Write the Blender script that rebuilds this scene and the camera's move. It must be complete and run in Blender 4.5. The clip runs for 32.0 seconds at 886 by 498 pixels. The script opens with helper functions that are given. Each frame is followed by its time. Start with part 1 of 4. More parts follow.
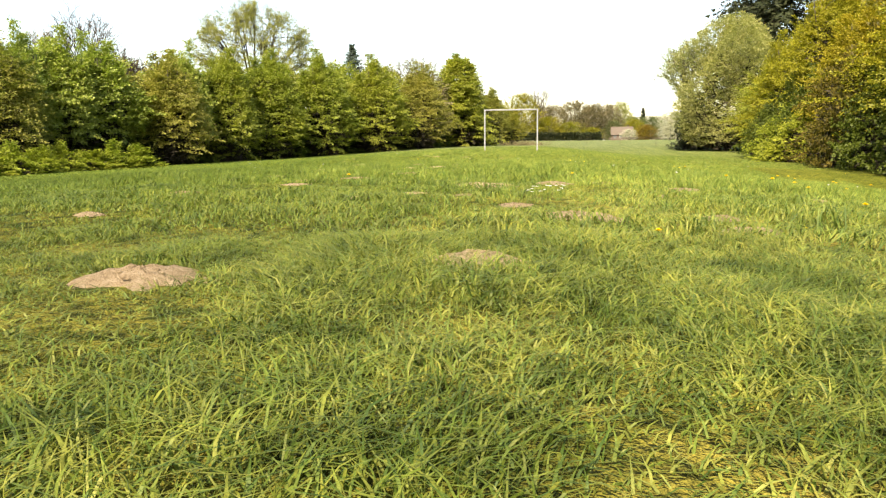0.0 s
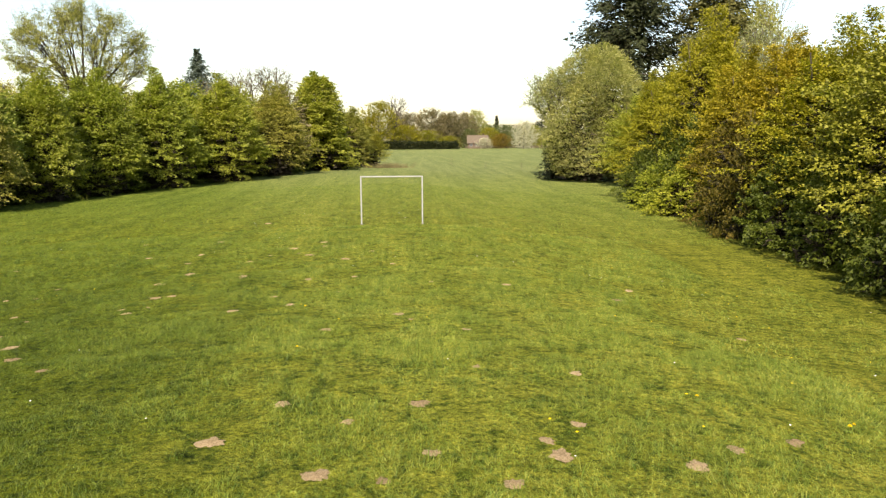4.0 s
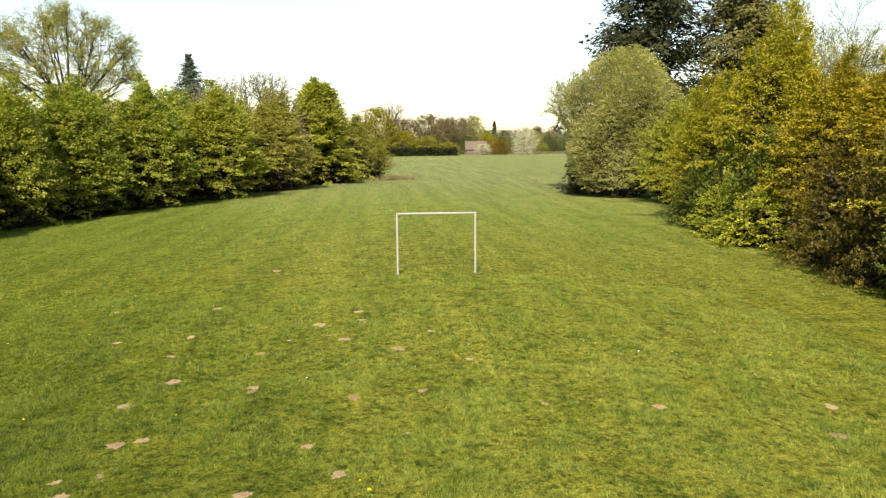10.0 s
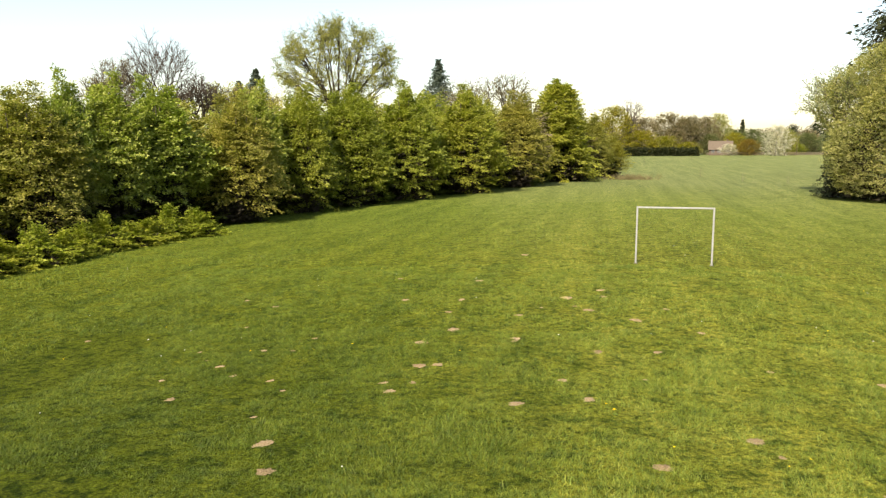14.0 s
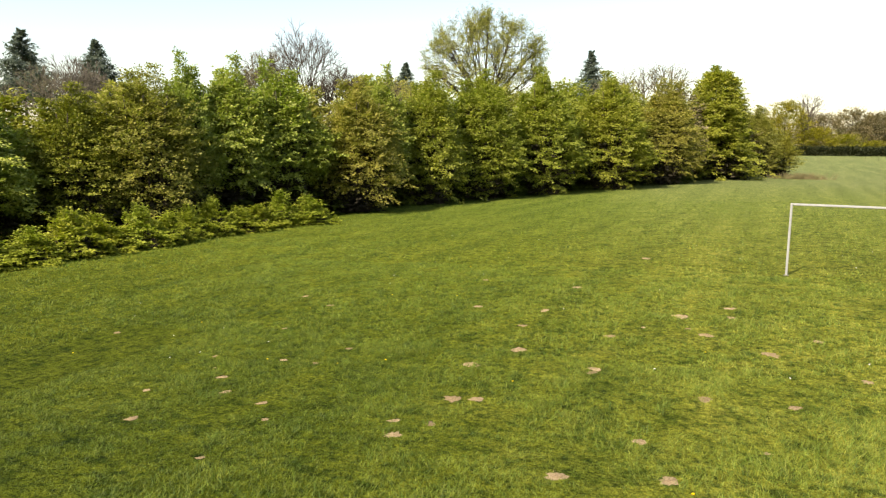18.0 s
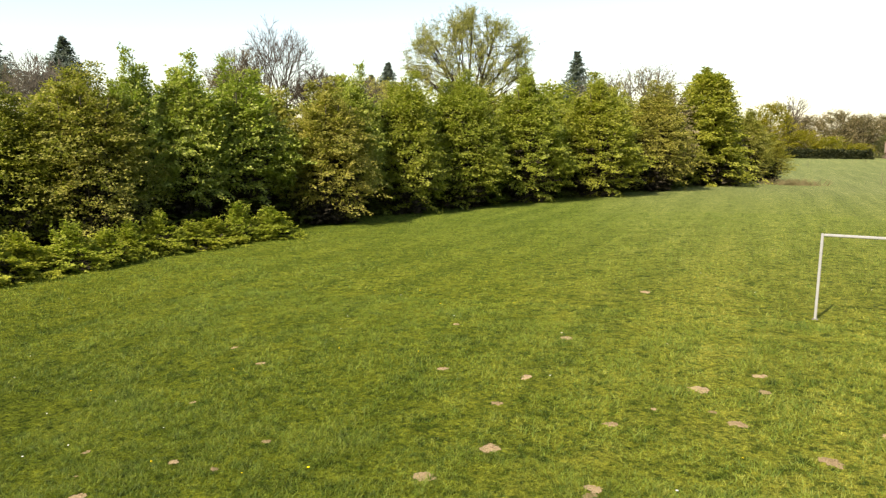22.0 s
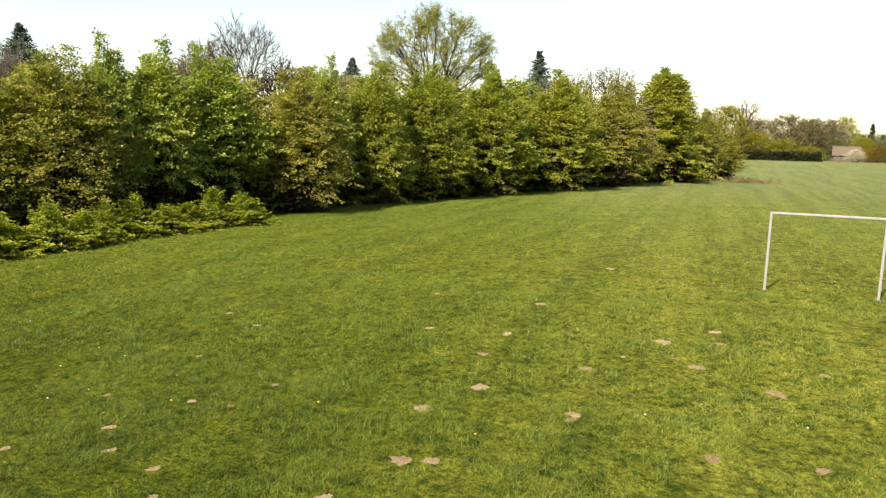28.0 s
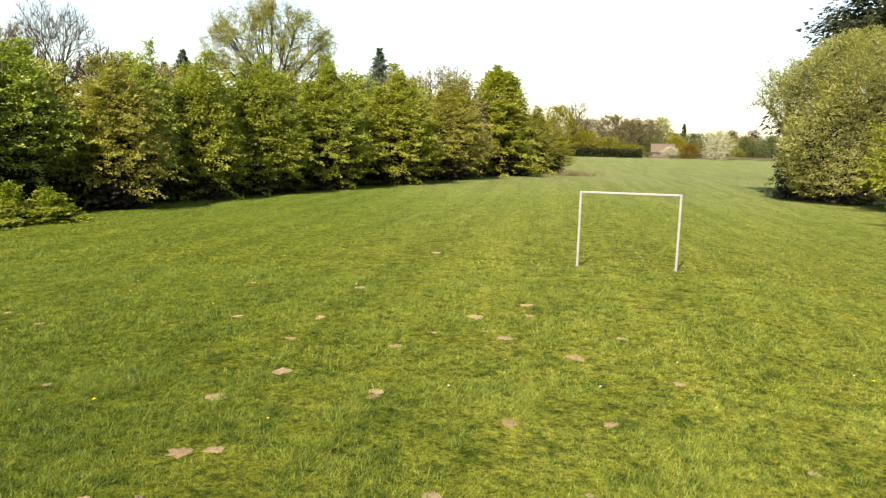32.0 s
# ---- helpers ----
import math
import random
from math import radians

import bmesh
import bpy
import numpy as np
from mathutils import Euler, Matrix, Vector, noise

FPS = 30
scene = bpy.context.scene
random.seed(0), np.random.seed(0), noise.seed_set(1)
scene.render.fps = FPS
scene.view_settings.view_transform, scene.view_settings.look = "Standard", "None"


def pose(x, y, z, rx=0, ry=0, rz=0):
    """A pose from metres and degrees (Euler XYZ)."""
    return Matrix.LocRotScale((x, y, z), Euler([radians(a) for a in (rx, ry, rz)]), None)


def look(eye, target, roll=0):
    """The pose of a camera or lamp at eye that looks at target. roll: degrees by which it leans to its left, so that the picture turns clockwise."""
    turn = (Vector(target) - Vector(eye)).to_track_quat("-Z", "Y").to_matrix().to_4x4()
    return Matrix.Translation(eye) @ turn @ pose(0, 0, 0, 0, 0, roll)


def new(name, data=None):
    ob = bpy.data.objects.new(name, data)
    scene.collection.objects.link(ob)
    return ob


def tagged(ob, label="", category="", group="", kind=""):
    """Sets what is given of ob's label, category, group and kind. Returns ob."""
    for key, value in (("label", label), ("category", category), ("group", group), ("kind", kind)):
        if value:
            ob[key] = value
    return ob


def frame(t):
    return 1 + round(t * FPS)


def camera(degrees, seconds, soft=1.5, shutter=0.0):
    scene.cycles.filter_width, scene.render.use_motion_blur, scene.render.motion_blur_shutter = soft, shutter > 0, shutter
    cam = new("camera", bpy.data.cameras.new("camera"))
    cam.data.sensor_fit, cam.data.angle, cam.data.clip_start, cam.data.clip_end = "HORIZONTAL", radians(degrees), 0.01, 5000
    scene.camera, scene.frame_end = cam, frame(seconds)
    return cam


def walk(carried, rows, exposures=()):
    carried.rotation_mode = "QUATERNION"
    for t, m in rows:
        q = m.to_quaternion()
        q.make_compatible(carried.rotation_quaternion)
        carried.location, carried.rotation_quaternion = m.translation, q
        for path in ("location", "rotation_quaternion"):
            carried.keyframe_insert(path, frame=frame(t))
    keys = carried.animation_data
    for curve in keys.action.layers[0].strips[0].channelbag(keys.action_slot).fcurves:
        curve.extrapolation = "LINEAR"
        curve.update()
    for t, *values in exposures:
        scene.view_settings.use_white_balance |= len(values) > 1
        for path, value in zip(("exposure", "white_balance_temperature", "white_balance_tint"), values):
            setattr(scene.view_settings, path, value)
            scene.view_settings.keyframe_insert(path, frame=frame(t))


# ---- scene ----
cam = camera(63.7, 32.0, 1.3)
EXPOSE, KELVIN = 1.07, 7300
PATH = [  # seconds, x, y, z, yaw, pitch, roll
    (0, 1.487, -0.402, 0.513, 7.17, -8.48, -0.57),
    (0.2, 1.579, -0.207, 0.730, 7.66, -8.43, -0.80),
    (0.3, 1.644, -0.085, 0.858, 7.68, -7.85, -1.30),
    (0.5, 1.825, 0.258, 1.365, 8.27, -8.61, -1.03),
    (1, 1.976, 0.879, 2.488, 7.39, -8.61, -0.09),
    (1.5, 1.775, 1.668, 3.128, 1.78, -8.37, 1.10),
    (2, 1.374, 2.224, 3.551, -3.27, -8.19, 1.45),
    (2.5, 1.043, 2.772, 3.579, -3.88, -7.94, 1.21),
    (3, 0.793, 3.426, 3.468, -4.08, -8.21, 0.56),
    (3.5, 0.561, 4.129, 3.404, -4.13, -8.36, -0.12),
    (5.5, -0.377, 8.532, 3.343, -4.84, -8.73, 0.04),
    (6, -0.519, 9.792, 3.294, -4.62, -8.65, -0.04),
    (6.5, -0.591, 10.978, 3.300, -4.75, -8.72, 0.05),
    (7, -0.706, 12.034, 3.405, -4.90, -8.84, -0.05),
    (7.5, -0.829, 12.611, 3.589, -4.94, -8.49, -0.08),
    (8, -0.933, 12.835, 3.786, -5.02, -8.33, -0.13),
    (8.5, -1.012, 12.790, 3.973, -5.14, -8.27, -0.21),
    (9, -1.076, 12.566, 4.056, -5.17, -8.17, -0.30),
    (9.5, -1.148, 12.250, 4.074, -5.10, -8.16, -0.46),
    (10, -1.265, 11.763, 4.107, -4.87, -8.10, -0.47),
    (10.5, -1.401, 11.060, 4.150, -4.41, -7.97, -0.45),
    (11, -1.525, 10.323, 4.202, -3.68, -7.85, -0.65),
    (11.5, -1.595, 9.668, 4.246, -2.58, -7.94, -0.65),
    (12, -1.669, 9.267, 4.236, -0.40, -7.96, -0.57),
    (12.5, -1.620, 8.936, 4.215, 3.26, -7.98, -0.62),
    (13, -1.652, 8.978, 4.097, 7.05, -7.88, -0.41),
    (13.5, -1.628, 8.799, 4.116, 10.74, -7.97, -0.26),
    (14, -1.586, 8.863, 4.078, 13.53, -8.05, -0.16),
    (14.5, -1.485, 8.935, 4.050, 17.07, -8.01, 0.01),
    (15, -1.311, 8.901, 4.125, 20.75, -8.16, -0.31),
    (15.5, -1.176, 9.214, 4.096, 23.36, -8.25, -0.07),
    (17.5, -0.865, 12.163, 3.609, 25.60, -8.35, 0.37),
    (18, -0.948, 12.851, 3.557, 25.66, -8.34, 0.51),
    (18.5, -1.049, 13.534, 3.577, 25.78, -8.33, 0.46),
    (19, -1.197, 14.208, 3.657, 26.18, -8.41, 0.71),
    (19.5, -1.377, 14.754, 3.741, 26.20, -8.40, 0.67),
    (20, -1.562, 15.198, 3.796, 26.20, -8.37, 0.80),
    (20.5, -1.731, 15.567, 3.836, 25.75, -8.41, 0.77),
    (21, -1.874, 15.844, 3.885, 25.36, -8.32, 0.76),
    (21.5, -1.958, 16.080, 3.925, 24.90, -8.38, 0.70),
    (22, -1.972, 16.240, 3.945, 24.48, -8.32, 0.72),
    (22.5, -1.922, 16.336, 3.955, 24.24, -8.28, 0.91),
    (23, -1.888, 16.296, 3.983, 24.24, -8.17, 1.00),
    (23.5, -1.898, 16.181, 4.023, 24.62, -8.23, 1.10),
    (24, -1.940, 16.015, 4.030, 25.16, -8.20, 1.11),
    (24.5, -1.980, 15.799, 4.002, 25.10, -8.23, 1.10),
    (26.5, -1.826, 15.420, 3.807, 25.30, -8.35, 1.30),
    (27, -1.779, 15.169, 3.751, 24.84, -8.14, 1.51),
    (27.5, -1.810, 14.974, 3.674, 23.59, -8.32, 1.45),
    (28, -1.962, 14.918, 3.510, 21.28, -8.40, 1.59),
    (28.5, -2.137, 14.996, 3.219, 17.46, -8.33, 1.53),
    (29, -2.190, 15.261, 2.865, 10.99, -8.21, 1.56),
    (29.5, -2.261, 15.386, 2.553, 6.78, -8.25, 1.55),
    (30, -2.465, 15.518, 2.250, 6.30, -8.18, 1.60),
    (30.5, -2.429, 15.535, 2.140, 7.20, -8.03, 1.78),
    (31, -2.115, 15.482, 2.328, 8.55, -8.15, 1.64),
    (31.5, -1.643, 15.417, 2.781, 9.10, -8.39, 1.54),
    (32, -1.375, 15.490, 3.102, 9.07, -8.17, 1.58),
]


def gaze(x, y, z, yaw, pitch, roll):
    a, b = radians(yaw), radians(pitch)
    ahead = Vector((-math.sin(a) * math.cos(b), math.cos(a) * math.cos(b), math.sin(b)))
    return look((x, y, z), Vector((x, y, z)) + ahead, roll)


walk(cam, [(row[0], gaze(*row[1:])) for row in PATH], [(t, EXPOSE + d, KELVIN, 14) for t, d in ((0.0, 0.40), (0.6, 0.12), (2.0, 0.0), (27.5, 0.0), (29.0, 0.1), (32.0, 0.12))])

# ---- light: a clear spring day, thin haze, sun behind the start and to the left ----
SUN_DIR = Vector((0.25, 0.97, -0.98)).normalized()
world = bpy.data.worlds.new("sky")
scene.world = world
world.use_nodes = True
wn = world.node_tree
sky = wn.nodes.new("ShaderNodeTexSky")
sky.sky_type = "NISHITA"
sky.sun_disc = False
sky.sun_elevation = math.asin(-SUN_DIR.z)
sky.sun_rotation = math.atan2(-SUN_DIR.x, -SUN_DIR.y)
sky.air_density, sky.dust_density, sky.ozone_density = 1.15, 1.3, 0.55
wn.links.new(sky.outputs[0], wn.nodes["Background"].inputs[0])
wn.nodes["Background"].inputs[1].default_value = 0.126
sun = new("sun", bpy.data.lights.new("sun", "SUN"))
sun.data.energy, sun.data.angle, sun.data.color = 5.0, radians(0.55), (1.0, 0.95, 0.84)
sun.matrix_world = look((0, 0, 60), Vector((0, 0, 60)) + SUN_DIR)


# ---- materials ----
def material(name, rough=0.8, spec=0.2):
    m = bpy.data.materials.new(name)
    m.use_nodes = True
    b = m.node_tree.nodes["Principled BSDF"]
    b.inputs["Roughness"].default_value = rough
    b.inputs["Specular IOR Level"].default_value = spec
    return m, m.node_tree, b


def ramp(nt, stops, source):
    r = nt.nodes.new("ShaderNodeValToRGB")
    els = r.color_ramp.elements
    while len(els) < len(stops):
        els.new(0.5)
    for el, (p, c) in zip(els, stops):
        el.position, el.color = p, (*c, 1)
    nt.links.new(source, r.inputs[0])
    return r.outputs[0]


def noise_out(nt, scale, detail=3.0, rough=0.55, where="Object", stretch=None):
    n = nt.nodes.new("ShaderNodeTexNoise")
    n.inputs["Scale"].default_value, n.inputs["Detail"].default_value, n.inputs["Roughness"].default_value = scale, detail, rough
    if where == "World":
        src = nt.nodes.new("ShaderNodeNewGeometry").outputs["Position"]
    else:
        src = nt.nodes.new("ShaderNodeTexCoord").outputs[where]
    if stretch:
        mp = nt.nodes.new("ShaderNodeMapping")
        mp.inputs["Scale"].default_value = stretch
        nt.links.new(src, mp.inputs[0])
        src = mp.outputs[0]
    nt.links.new(src, n.inputs["Vector"])
    return n.outputs["Fac"]


def mix(nt, fac, a, b, mode="MIX"):
    n = nt.nodes.new("ShaderNodeMix")
    n.data_type, n.blend_type = "RGBA", mode
    for i, v in ((0, fac), (6, a), (7, b)):
        if isinstance(v, (int, float)):
            n.inputs[i].default_value = v
        elif isinstance(v, tuple):
            n.inputs[i].default_value = (*v, 1)
        else:
            nt.links.new(v, n.inputs[i])
    return n.outputs[2]


def bump(nt, b, height, strength, distance):
    n = nt.nodes.new("ShaderNodeBump")
    n.inputs["Strength"].default_value, n.inputs["Distance"].default_value = strength, distance
    nt.links.new(height, n.inputs["Height"])
    nt.links.new(n.outputs[0], b.inputs["Normal"])


def leaf_material(name, dark, mid, light, gloss=0.18, thin=0.37):
    """Leaves: each leaf its own tone, whole boughs a little off from their neighbours, light that comes through."""
    m, nt, b = material(name, 0.55, gloss)
    g = nt.nodes.new("ShaderNodeNewGeometry")
    tone = ramp(nt, [(0.0, dark), (0.5, mid), (1.0, tuple(0.5 * (a + c) for a, c in zip(mid, light)))], g.outputs["Random Per Island"])
    bough = ramp(nt, [(0.3, (0.66, 0.72, 0.66)), (0.5, (1, 1, 1)), (0.72, (1.16, 1.12, 0.9))], noise_out(nt, 0.55))
    tone = mix(nt, 0.8, tone, bough, "MULTIPLY")
    info = nt.nodes.new("ShaderNodeObjectInfo")
    own = ramp(nt, [(0.0, (0.92, 0.97, 0.95)), (1.0, (1.07, 1.03, 0.99))], info.outputs["Random"])
    tone = mix(nt, 1.0, tone, own, "MULTIPLY")
    nt.links.new(tone, b.inputs["Base Color"])
    t = nt.nodes.new("ShaderNodeBsdfTranslucent")
    nt.links.new(mix(nt, 1.0, tone, (0.85, 1.10, 0.50), "MULTIPLY"), t.inputs["Color"])
    s = nt.nodes.new("ShaderNodeMixShader")
    s.inputs[0].default_value = thin
    nt.links.new(b.outputs[0], s.inputs[1])
    nt.links.new(t.outputs[0], s.inputs[2])
    nt.links.new(s.outputs[0], nt.nodes["Material Output"].inputs[0])
    return m


def bark_material(name, dark, light, scale=6.0):
    m, nt, b = material(name, 0.9, 0.1)
    n = noise_out(nt, scale, 6, 0.7, stretch=(1, 1, 0.2))
    nt.links.new(ramp(nt, [(0.3, dark), (0.7, light)], n), b.inputs["Base Color"])
    bump(nt, b, n, 0.6, 0.03)
    return m


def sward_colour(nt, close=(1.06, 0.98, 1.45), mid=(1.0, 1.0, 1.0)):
    """Meadow tones by place: lusher towards the near left, where lens falloff is painted in too, small dark and
    straw-coloured tufts, tuft shade painted in, faint wheel tracks along the field.
    """
    broad = ramp(nt, [(0.32, (0.099, 0.124, 0.0100)), (0.5, (0.124, 0.145, 0.0125)), (0.68, (0.145, 0.163, 0.0165))], noise_out(nt, 0.8, 5, 0.62, "World"))
    tuft = ramp(nt, [(0.34, (0.44, 0.54, 0.48)), (0.45, (0.93, 0.95, 0.93)), (0.56, (1.06, 1.05, 1.02)), (0.66, (1.20, 1.17, 1.10))], noise_out(nt, 3.2, 6, 0.72, "World"))
    fine = ramp(nt, [(0.37, (0.28, 0.35, 0.32)), (0.5, (1.08, 1.06, 1.02)), (0.63, (1.74, 1.64, 1.50))], noise_out(nt, 16.0, 6, 0.80, "World"))
    tracks = ramp(nt, [(0.38, (0.88, 0.91, 0.88)), (0.60, (1.11, 1.09, 1.10))], noise_out(nt, 0.75, 2, 0.5, "World", (1.0, 0.06, 1.0)))
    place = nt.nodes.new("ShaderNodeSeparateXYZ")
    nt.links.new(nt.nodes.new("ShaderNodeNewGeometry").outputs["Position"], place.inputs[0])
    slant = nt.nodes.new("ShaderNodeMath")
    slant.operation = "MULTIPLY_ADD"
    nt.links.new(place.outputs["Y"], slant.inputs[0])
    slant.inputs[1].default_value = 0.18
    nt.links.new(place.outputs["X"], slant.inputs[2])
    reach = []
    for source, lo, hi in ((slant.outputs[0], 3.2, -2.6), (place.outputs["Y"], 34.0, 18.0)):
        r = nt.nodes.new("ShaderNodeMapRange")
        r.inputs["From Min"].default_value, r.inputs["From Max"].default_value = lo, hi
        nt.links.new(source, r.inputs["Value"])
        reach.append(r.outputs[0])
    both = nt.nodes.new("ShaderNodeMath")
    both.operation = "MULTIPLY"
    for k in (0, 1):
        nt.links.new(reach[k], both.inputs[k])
    # near-left grass darkened: lens falloff painted in along with the lusher tone
    place_falloff = mix(nt, 1.0, ramp(nt, [(0.0, (1.0, 1.0, 1.0)), (1.0, (0.55, 0.61, 0.53))], both.outputs[0]), ramp(nt, [(0.0, (1.18, 1.12, 1.75)), (1.0, (0.85, 0.89, 0.95))], reach[0]), "MULTIPLY")
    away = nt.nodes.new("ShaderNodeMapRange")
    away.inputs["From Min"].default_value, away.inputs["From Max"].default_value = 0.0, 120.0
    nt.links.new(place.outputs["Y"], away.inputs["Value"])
    # for the ground, mid also carries the painted shade between blades
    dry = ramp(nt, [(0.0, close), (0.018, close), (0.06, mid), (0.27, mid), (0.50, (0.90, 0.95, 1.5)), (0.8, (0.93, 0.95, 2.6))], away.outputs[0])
    place_falloff = mix(nt, 1.0, place_falloff, dry, "MULTIPLY")
    c = mix(nt, 1.0, broad, tuft, "MULTIPLY")
    c = mix(nt, 0.9, c, fine, "MULTIPLY")
    # dark and light spots paint the shading of small tufts
    tuft_shading = ramp(nt, [(0.36, (0.38, 0.49, 0.42)), (0.46, (1, 1, 1)), (0.57, (1.08, 1.09, 1.05)), (0.66, (1.30, 1.28, 1.42))], noise_out(nt, 6.5, 3, 0.62, "World"))
    c = mix(nt, 0.95, c, tuft_shading, "MULTIPLY")
    clump = ramp(nt, [(0.33, (0.50, 0.60, 0.52)), (0.43, (1, 1, 1)), (0.62, (1.02, 1.02, 1)), (0.72, (1.16, 1.14, 1.15))], noise_out(nt, 2.4, 3, 0.6, "World"))
    c = mix(nt, 1.0, c, clump, "MULTIPLY")
    c = mix(nt, 1.0, c, place_falloff, "MULTIPLY")
    return mix(nt, 1.0, c, tracks, "MULTIPLY")


def ground_material():
    m, nt, b = material("meadow", 0.95, 0.05)
    # soil and thatch tones, darkened to paint in the shade between the blades
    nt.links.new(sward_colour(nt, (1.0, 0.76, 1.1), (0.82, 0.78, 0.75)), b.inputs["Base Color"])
    bump(nt, b, noise_out(nt, 5.0, 6, 0.7, "World"), 1.0, 0.20)
    return m


def blade_material():
    m, nt, b = material("grass_blade", 0.6, 0.25)
    g = nt.nodes.new("ShaderNodeNewGeometry")
    own = ramp(nt, [(0.0, (0.42, 0.64, 0.52)), (0.4, (0.95, 1.08, 0.98)), (0.72, (1.16, 1.12, 1.05)), (0.88, (1.24, 1.17, 1.2)), (1.0, (1.32, 1.27, 1.7))], g.outputs["Random Per Island"])
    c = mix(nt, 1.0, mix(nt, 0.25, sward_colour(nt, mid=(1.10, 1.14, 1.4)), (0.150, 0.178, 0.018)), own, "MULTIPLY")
    nt.links.new(c, b.inputs["Base Color"])
    t = nt.nodes.new("ShaderNodeBsdfTranslucent")
    nt.links.new(c, t.inputs["Color"])
    s = nt.nodes.new("ShaderNodeMixShader")
    s.inputs[0].default_value = 0.3
    nt.links.new(b.outputs[0], s.inputs[1])
    nt.links.new(t.outputs[0], s.inputs[2])
    nt.links.new(s.outputs[0], nt.nodes["Material Output"].inputs[0])
    return m


def soil_material():
    m, nt, b = material("dry_soil", 0.95, 0.05)
    n = noise_out(nt, 5, 6, 0.8)
    c = ramp(nt, [(0.30, (0.20, 0.137, 0.074)), (0.5, (0.37, 0.270, 0.155)), (0.70, (0.54, 0.415, 0.265))], n)
    v = nt.nodes.new("ShaderNodeObjectInfo")
    own = ramp(nt, [(0.0, (0.70, 0.68, 0.64)), (0.5, (0.92, 0.91, 0.90)), (1.0, (1.08, 1.08, 1.08))], v.outputs["Random"])
    nt.links.new(mix(nt, 1.0, c, own, "MULTIPLY"), b.inputs["Base Color"])
    bump(nt, b, noise_out(nt, 30, 5, 0.7), 0.9, 0.03)
    return m


def plain(name, colour, rough=0.7, spec=0.3, grime=0.25, scale=8.0, metal=0.0):
    m, nt, b = material(name, rough, spec)
    b.inputs["Metallic"].default_value = metal
    lo = tuple(c * (1 - grime) for c in colour)
    nt.links.new(ramp(nt, [(0.3, lo), (0.6, colour)], noise_out(nt, scale, 5, 0.65)), b.inputs["Base Color"])
    return m


MEADOW, BLADE, SOIL = ground_material(), blade_material(), soil_material()
GREEN = leaf_material("maple_leaf", (0.185, 0.217, 0.036), (0.293, 0.320, 0.058), (0.405, 0.415, 0.083), 0.38)
HORN = leaf_material("hornbeam_leaf", (0.172, 0.186, 0.024), (0.257, 0.267, 0.033), (0.338, 0.339, 0.050), 0.34)
OLIVE = leaf_material("bronze_green_leaf", (0.180, 0.171, 0.035), (0.272, 0.253, 0.054), (0.360, 0.331, 0.074), 0.25)
GOLD = leaf_material("yellow_green_leaf", (0.178, 0.161, 0.010), (0.260, 0.232, 0.016), (0.339, 0.293, 0.022), 0.22, 0.27)
AMBER = leaf_material("ochre_leaf", (0.206, 0.166, 0.012), (0.293, 0.234, 0.017), (0.375, 0.294, 0.025), 0.22, 0.27)
BRONZE = leaf_material("bronze_leaf", (0.071, 0.062, 0.011), (0.116, 0.090, 0.015), (0.196, 0.131, 0.024))
WILLOW = leaf_material("willow_leaf", (0.272, 0.260, 0.098), (0.342, 0.324, 0.125), (0.403, 0.379, 0.153))
SILVER = leaf_material("silver_leaf", (0.240, 0.255, 0.136), (0.324, 0.337, 0.189), (0.408, 0.420, 0.251))
PALE = leaf_material("young_leaf", (0.235, 0.216, 0.053), (0.323, 0.298, 0.077), (0.412, 0.374, 0.105))
THICK = leaf_material("thicket_leaf", (0.135, 0.135, 0.015), (0.220, 0.215, 0.026), (0.312, 0.295, 0.042), 0.22, 0.27)
SHRUB = leaf_material("bramble_leaf", (0.175, 0.199, 0.022), (0.279, 0.292, 0.033), (0.373, 0.377, 0.057))
# dark green leaves, with the shade at the tree feet put into the colour
DEEP = leaf_material("undergrowth_shade_leaf", (0.053, 0.066, 0.009), (0.083, 0.103, 0.014), (0.120, 0.143, 0.021))
LARCH = leaf_material("larch_needle", (0.070, 0.068, 0.022), (0.115, 0.108, 0.036), (0.165, 0.152, 0.052), 0.1, 0.2)
# far spruce needles with the distance haze mixed into their colour
HAZEFIR = leaf_material("hazed_needle", (0.055, 0.072, 0.058), (0.085, 0.108, 0.086), (0.120, 0.145, 0.115), 0.1, 0.2)
NEEDLE = leaf_material("needle", (0.021, 0.027, 0.013), (0.036, 0.043, 0.019), (0.059, 0.064, 0.029), 0.1, 0.1)
RUSSET = leaf_material("russet_twig", (0.153, 0.125, 0.070), (0.209, 0.171, 0.095), (0.267, 0.218, 0.125), 0.1, 0.2)
BLOSSOM = leaf_material("blossom", (0.404, 0.375, 0.310), (0.532, 0.492, 0.413), (0.643, 0.599, 0.516), 0.1, 0.3)
ORANGE = leaf_material("orange_leaf", (0.145, 0.088, 0.017), (0.246, 0.154, 0.025), (0.326, 0.226, 0.043))
FARGREEN = leaf_material("far_leaf", (0.093, 0.111, 0.047), (0.159, 0.174, 0.074), (0.231, 0.240, 0.114))
DRYWOOD = bark_material("dry_stalks", (0.10, 0.085, 0.04), (0.20, 0.17, 0.08))
BARK = bark_material("bark", (0.035, 0.028, 0.02), (0.12, 0.10, 0.08))
# near-black brown that paints the shade inside the crowns
CROWN_SHADE = bark_material("crown_shade_core", (0.022, 0.019, 0.012), (0.060, 0.050, 0.032), 3.0)
GREYBARK = bark_material("grey_bark", (0.06, 0.05, 0.04), (0.16, 0.14, 0.11))
TWIGGY = bark_material("brown_twigs", (0.035, 0.028, 0.020), (0.085, 0.068, 0.050))
PAINT = plain("white_paint", (0.270, 0.270, 0.255), 0.45, 0.4, 0.18, 5.0)
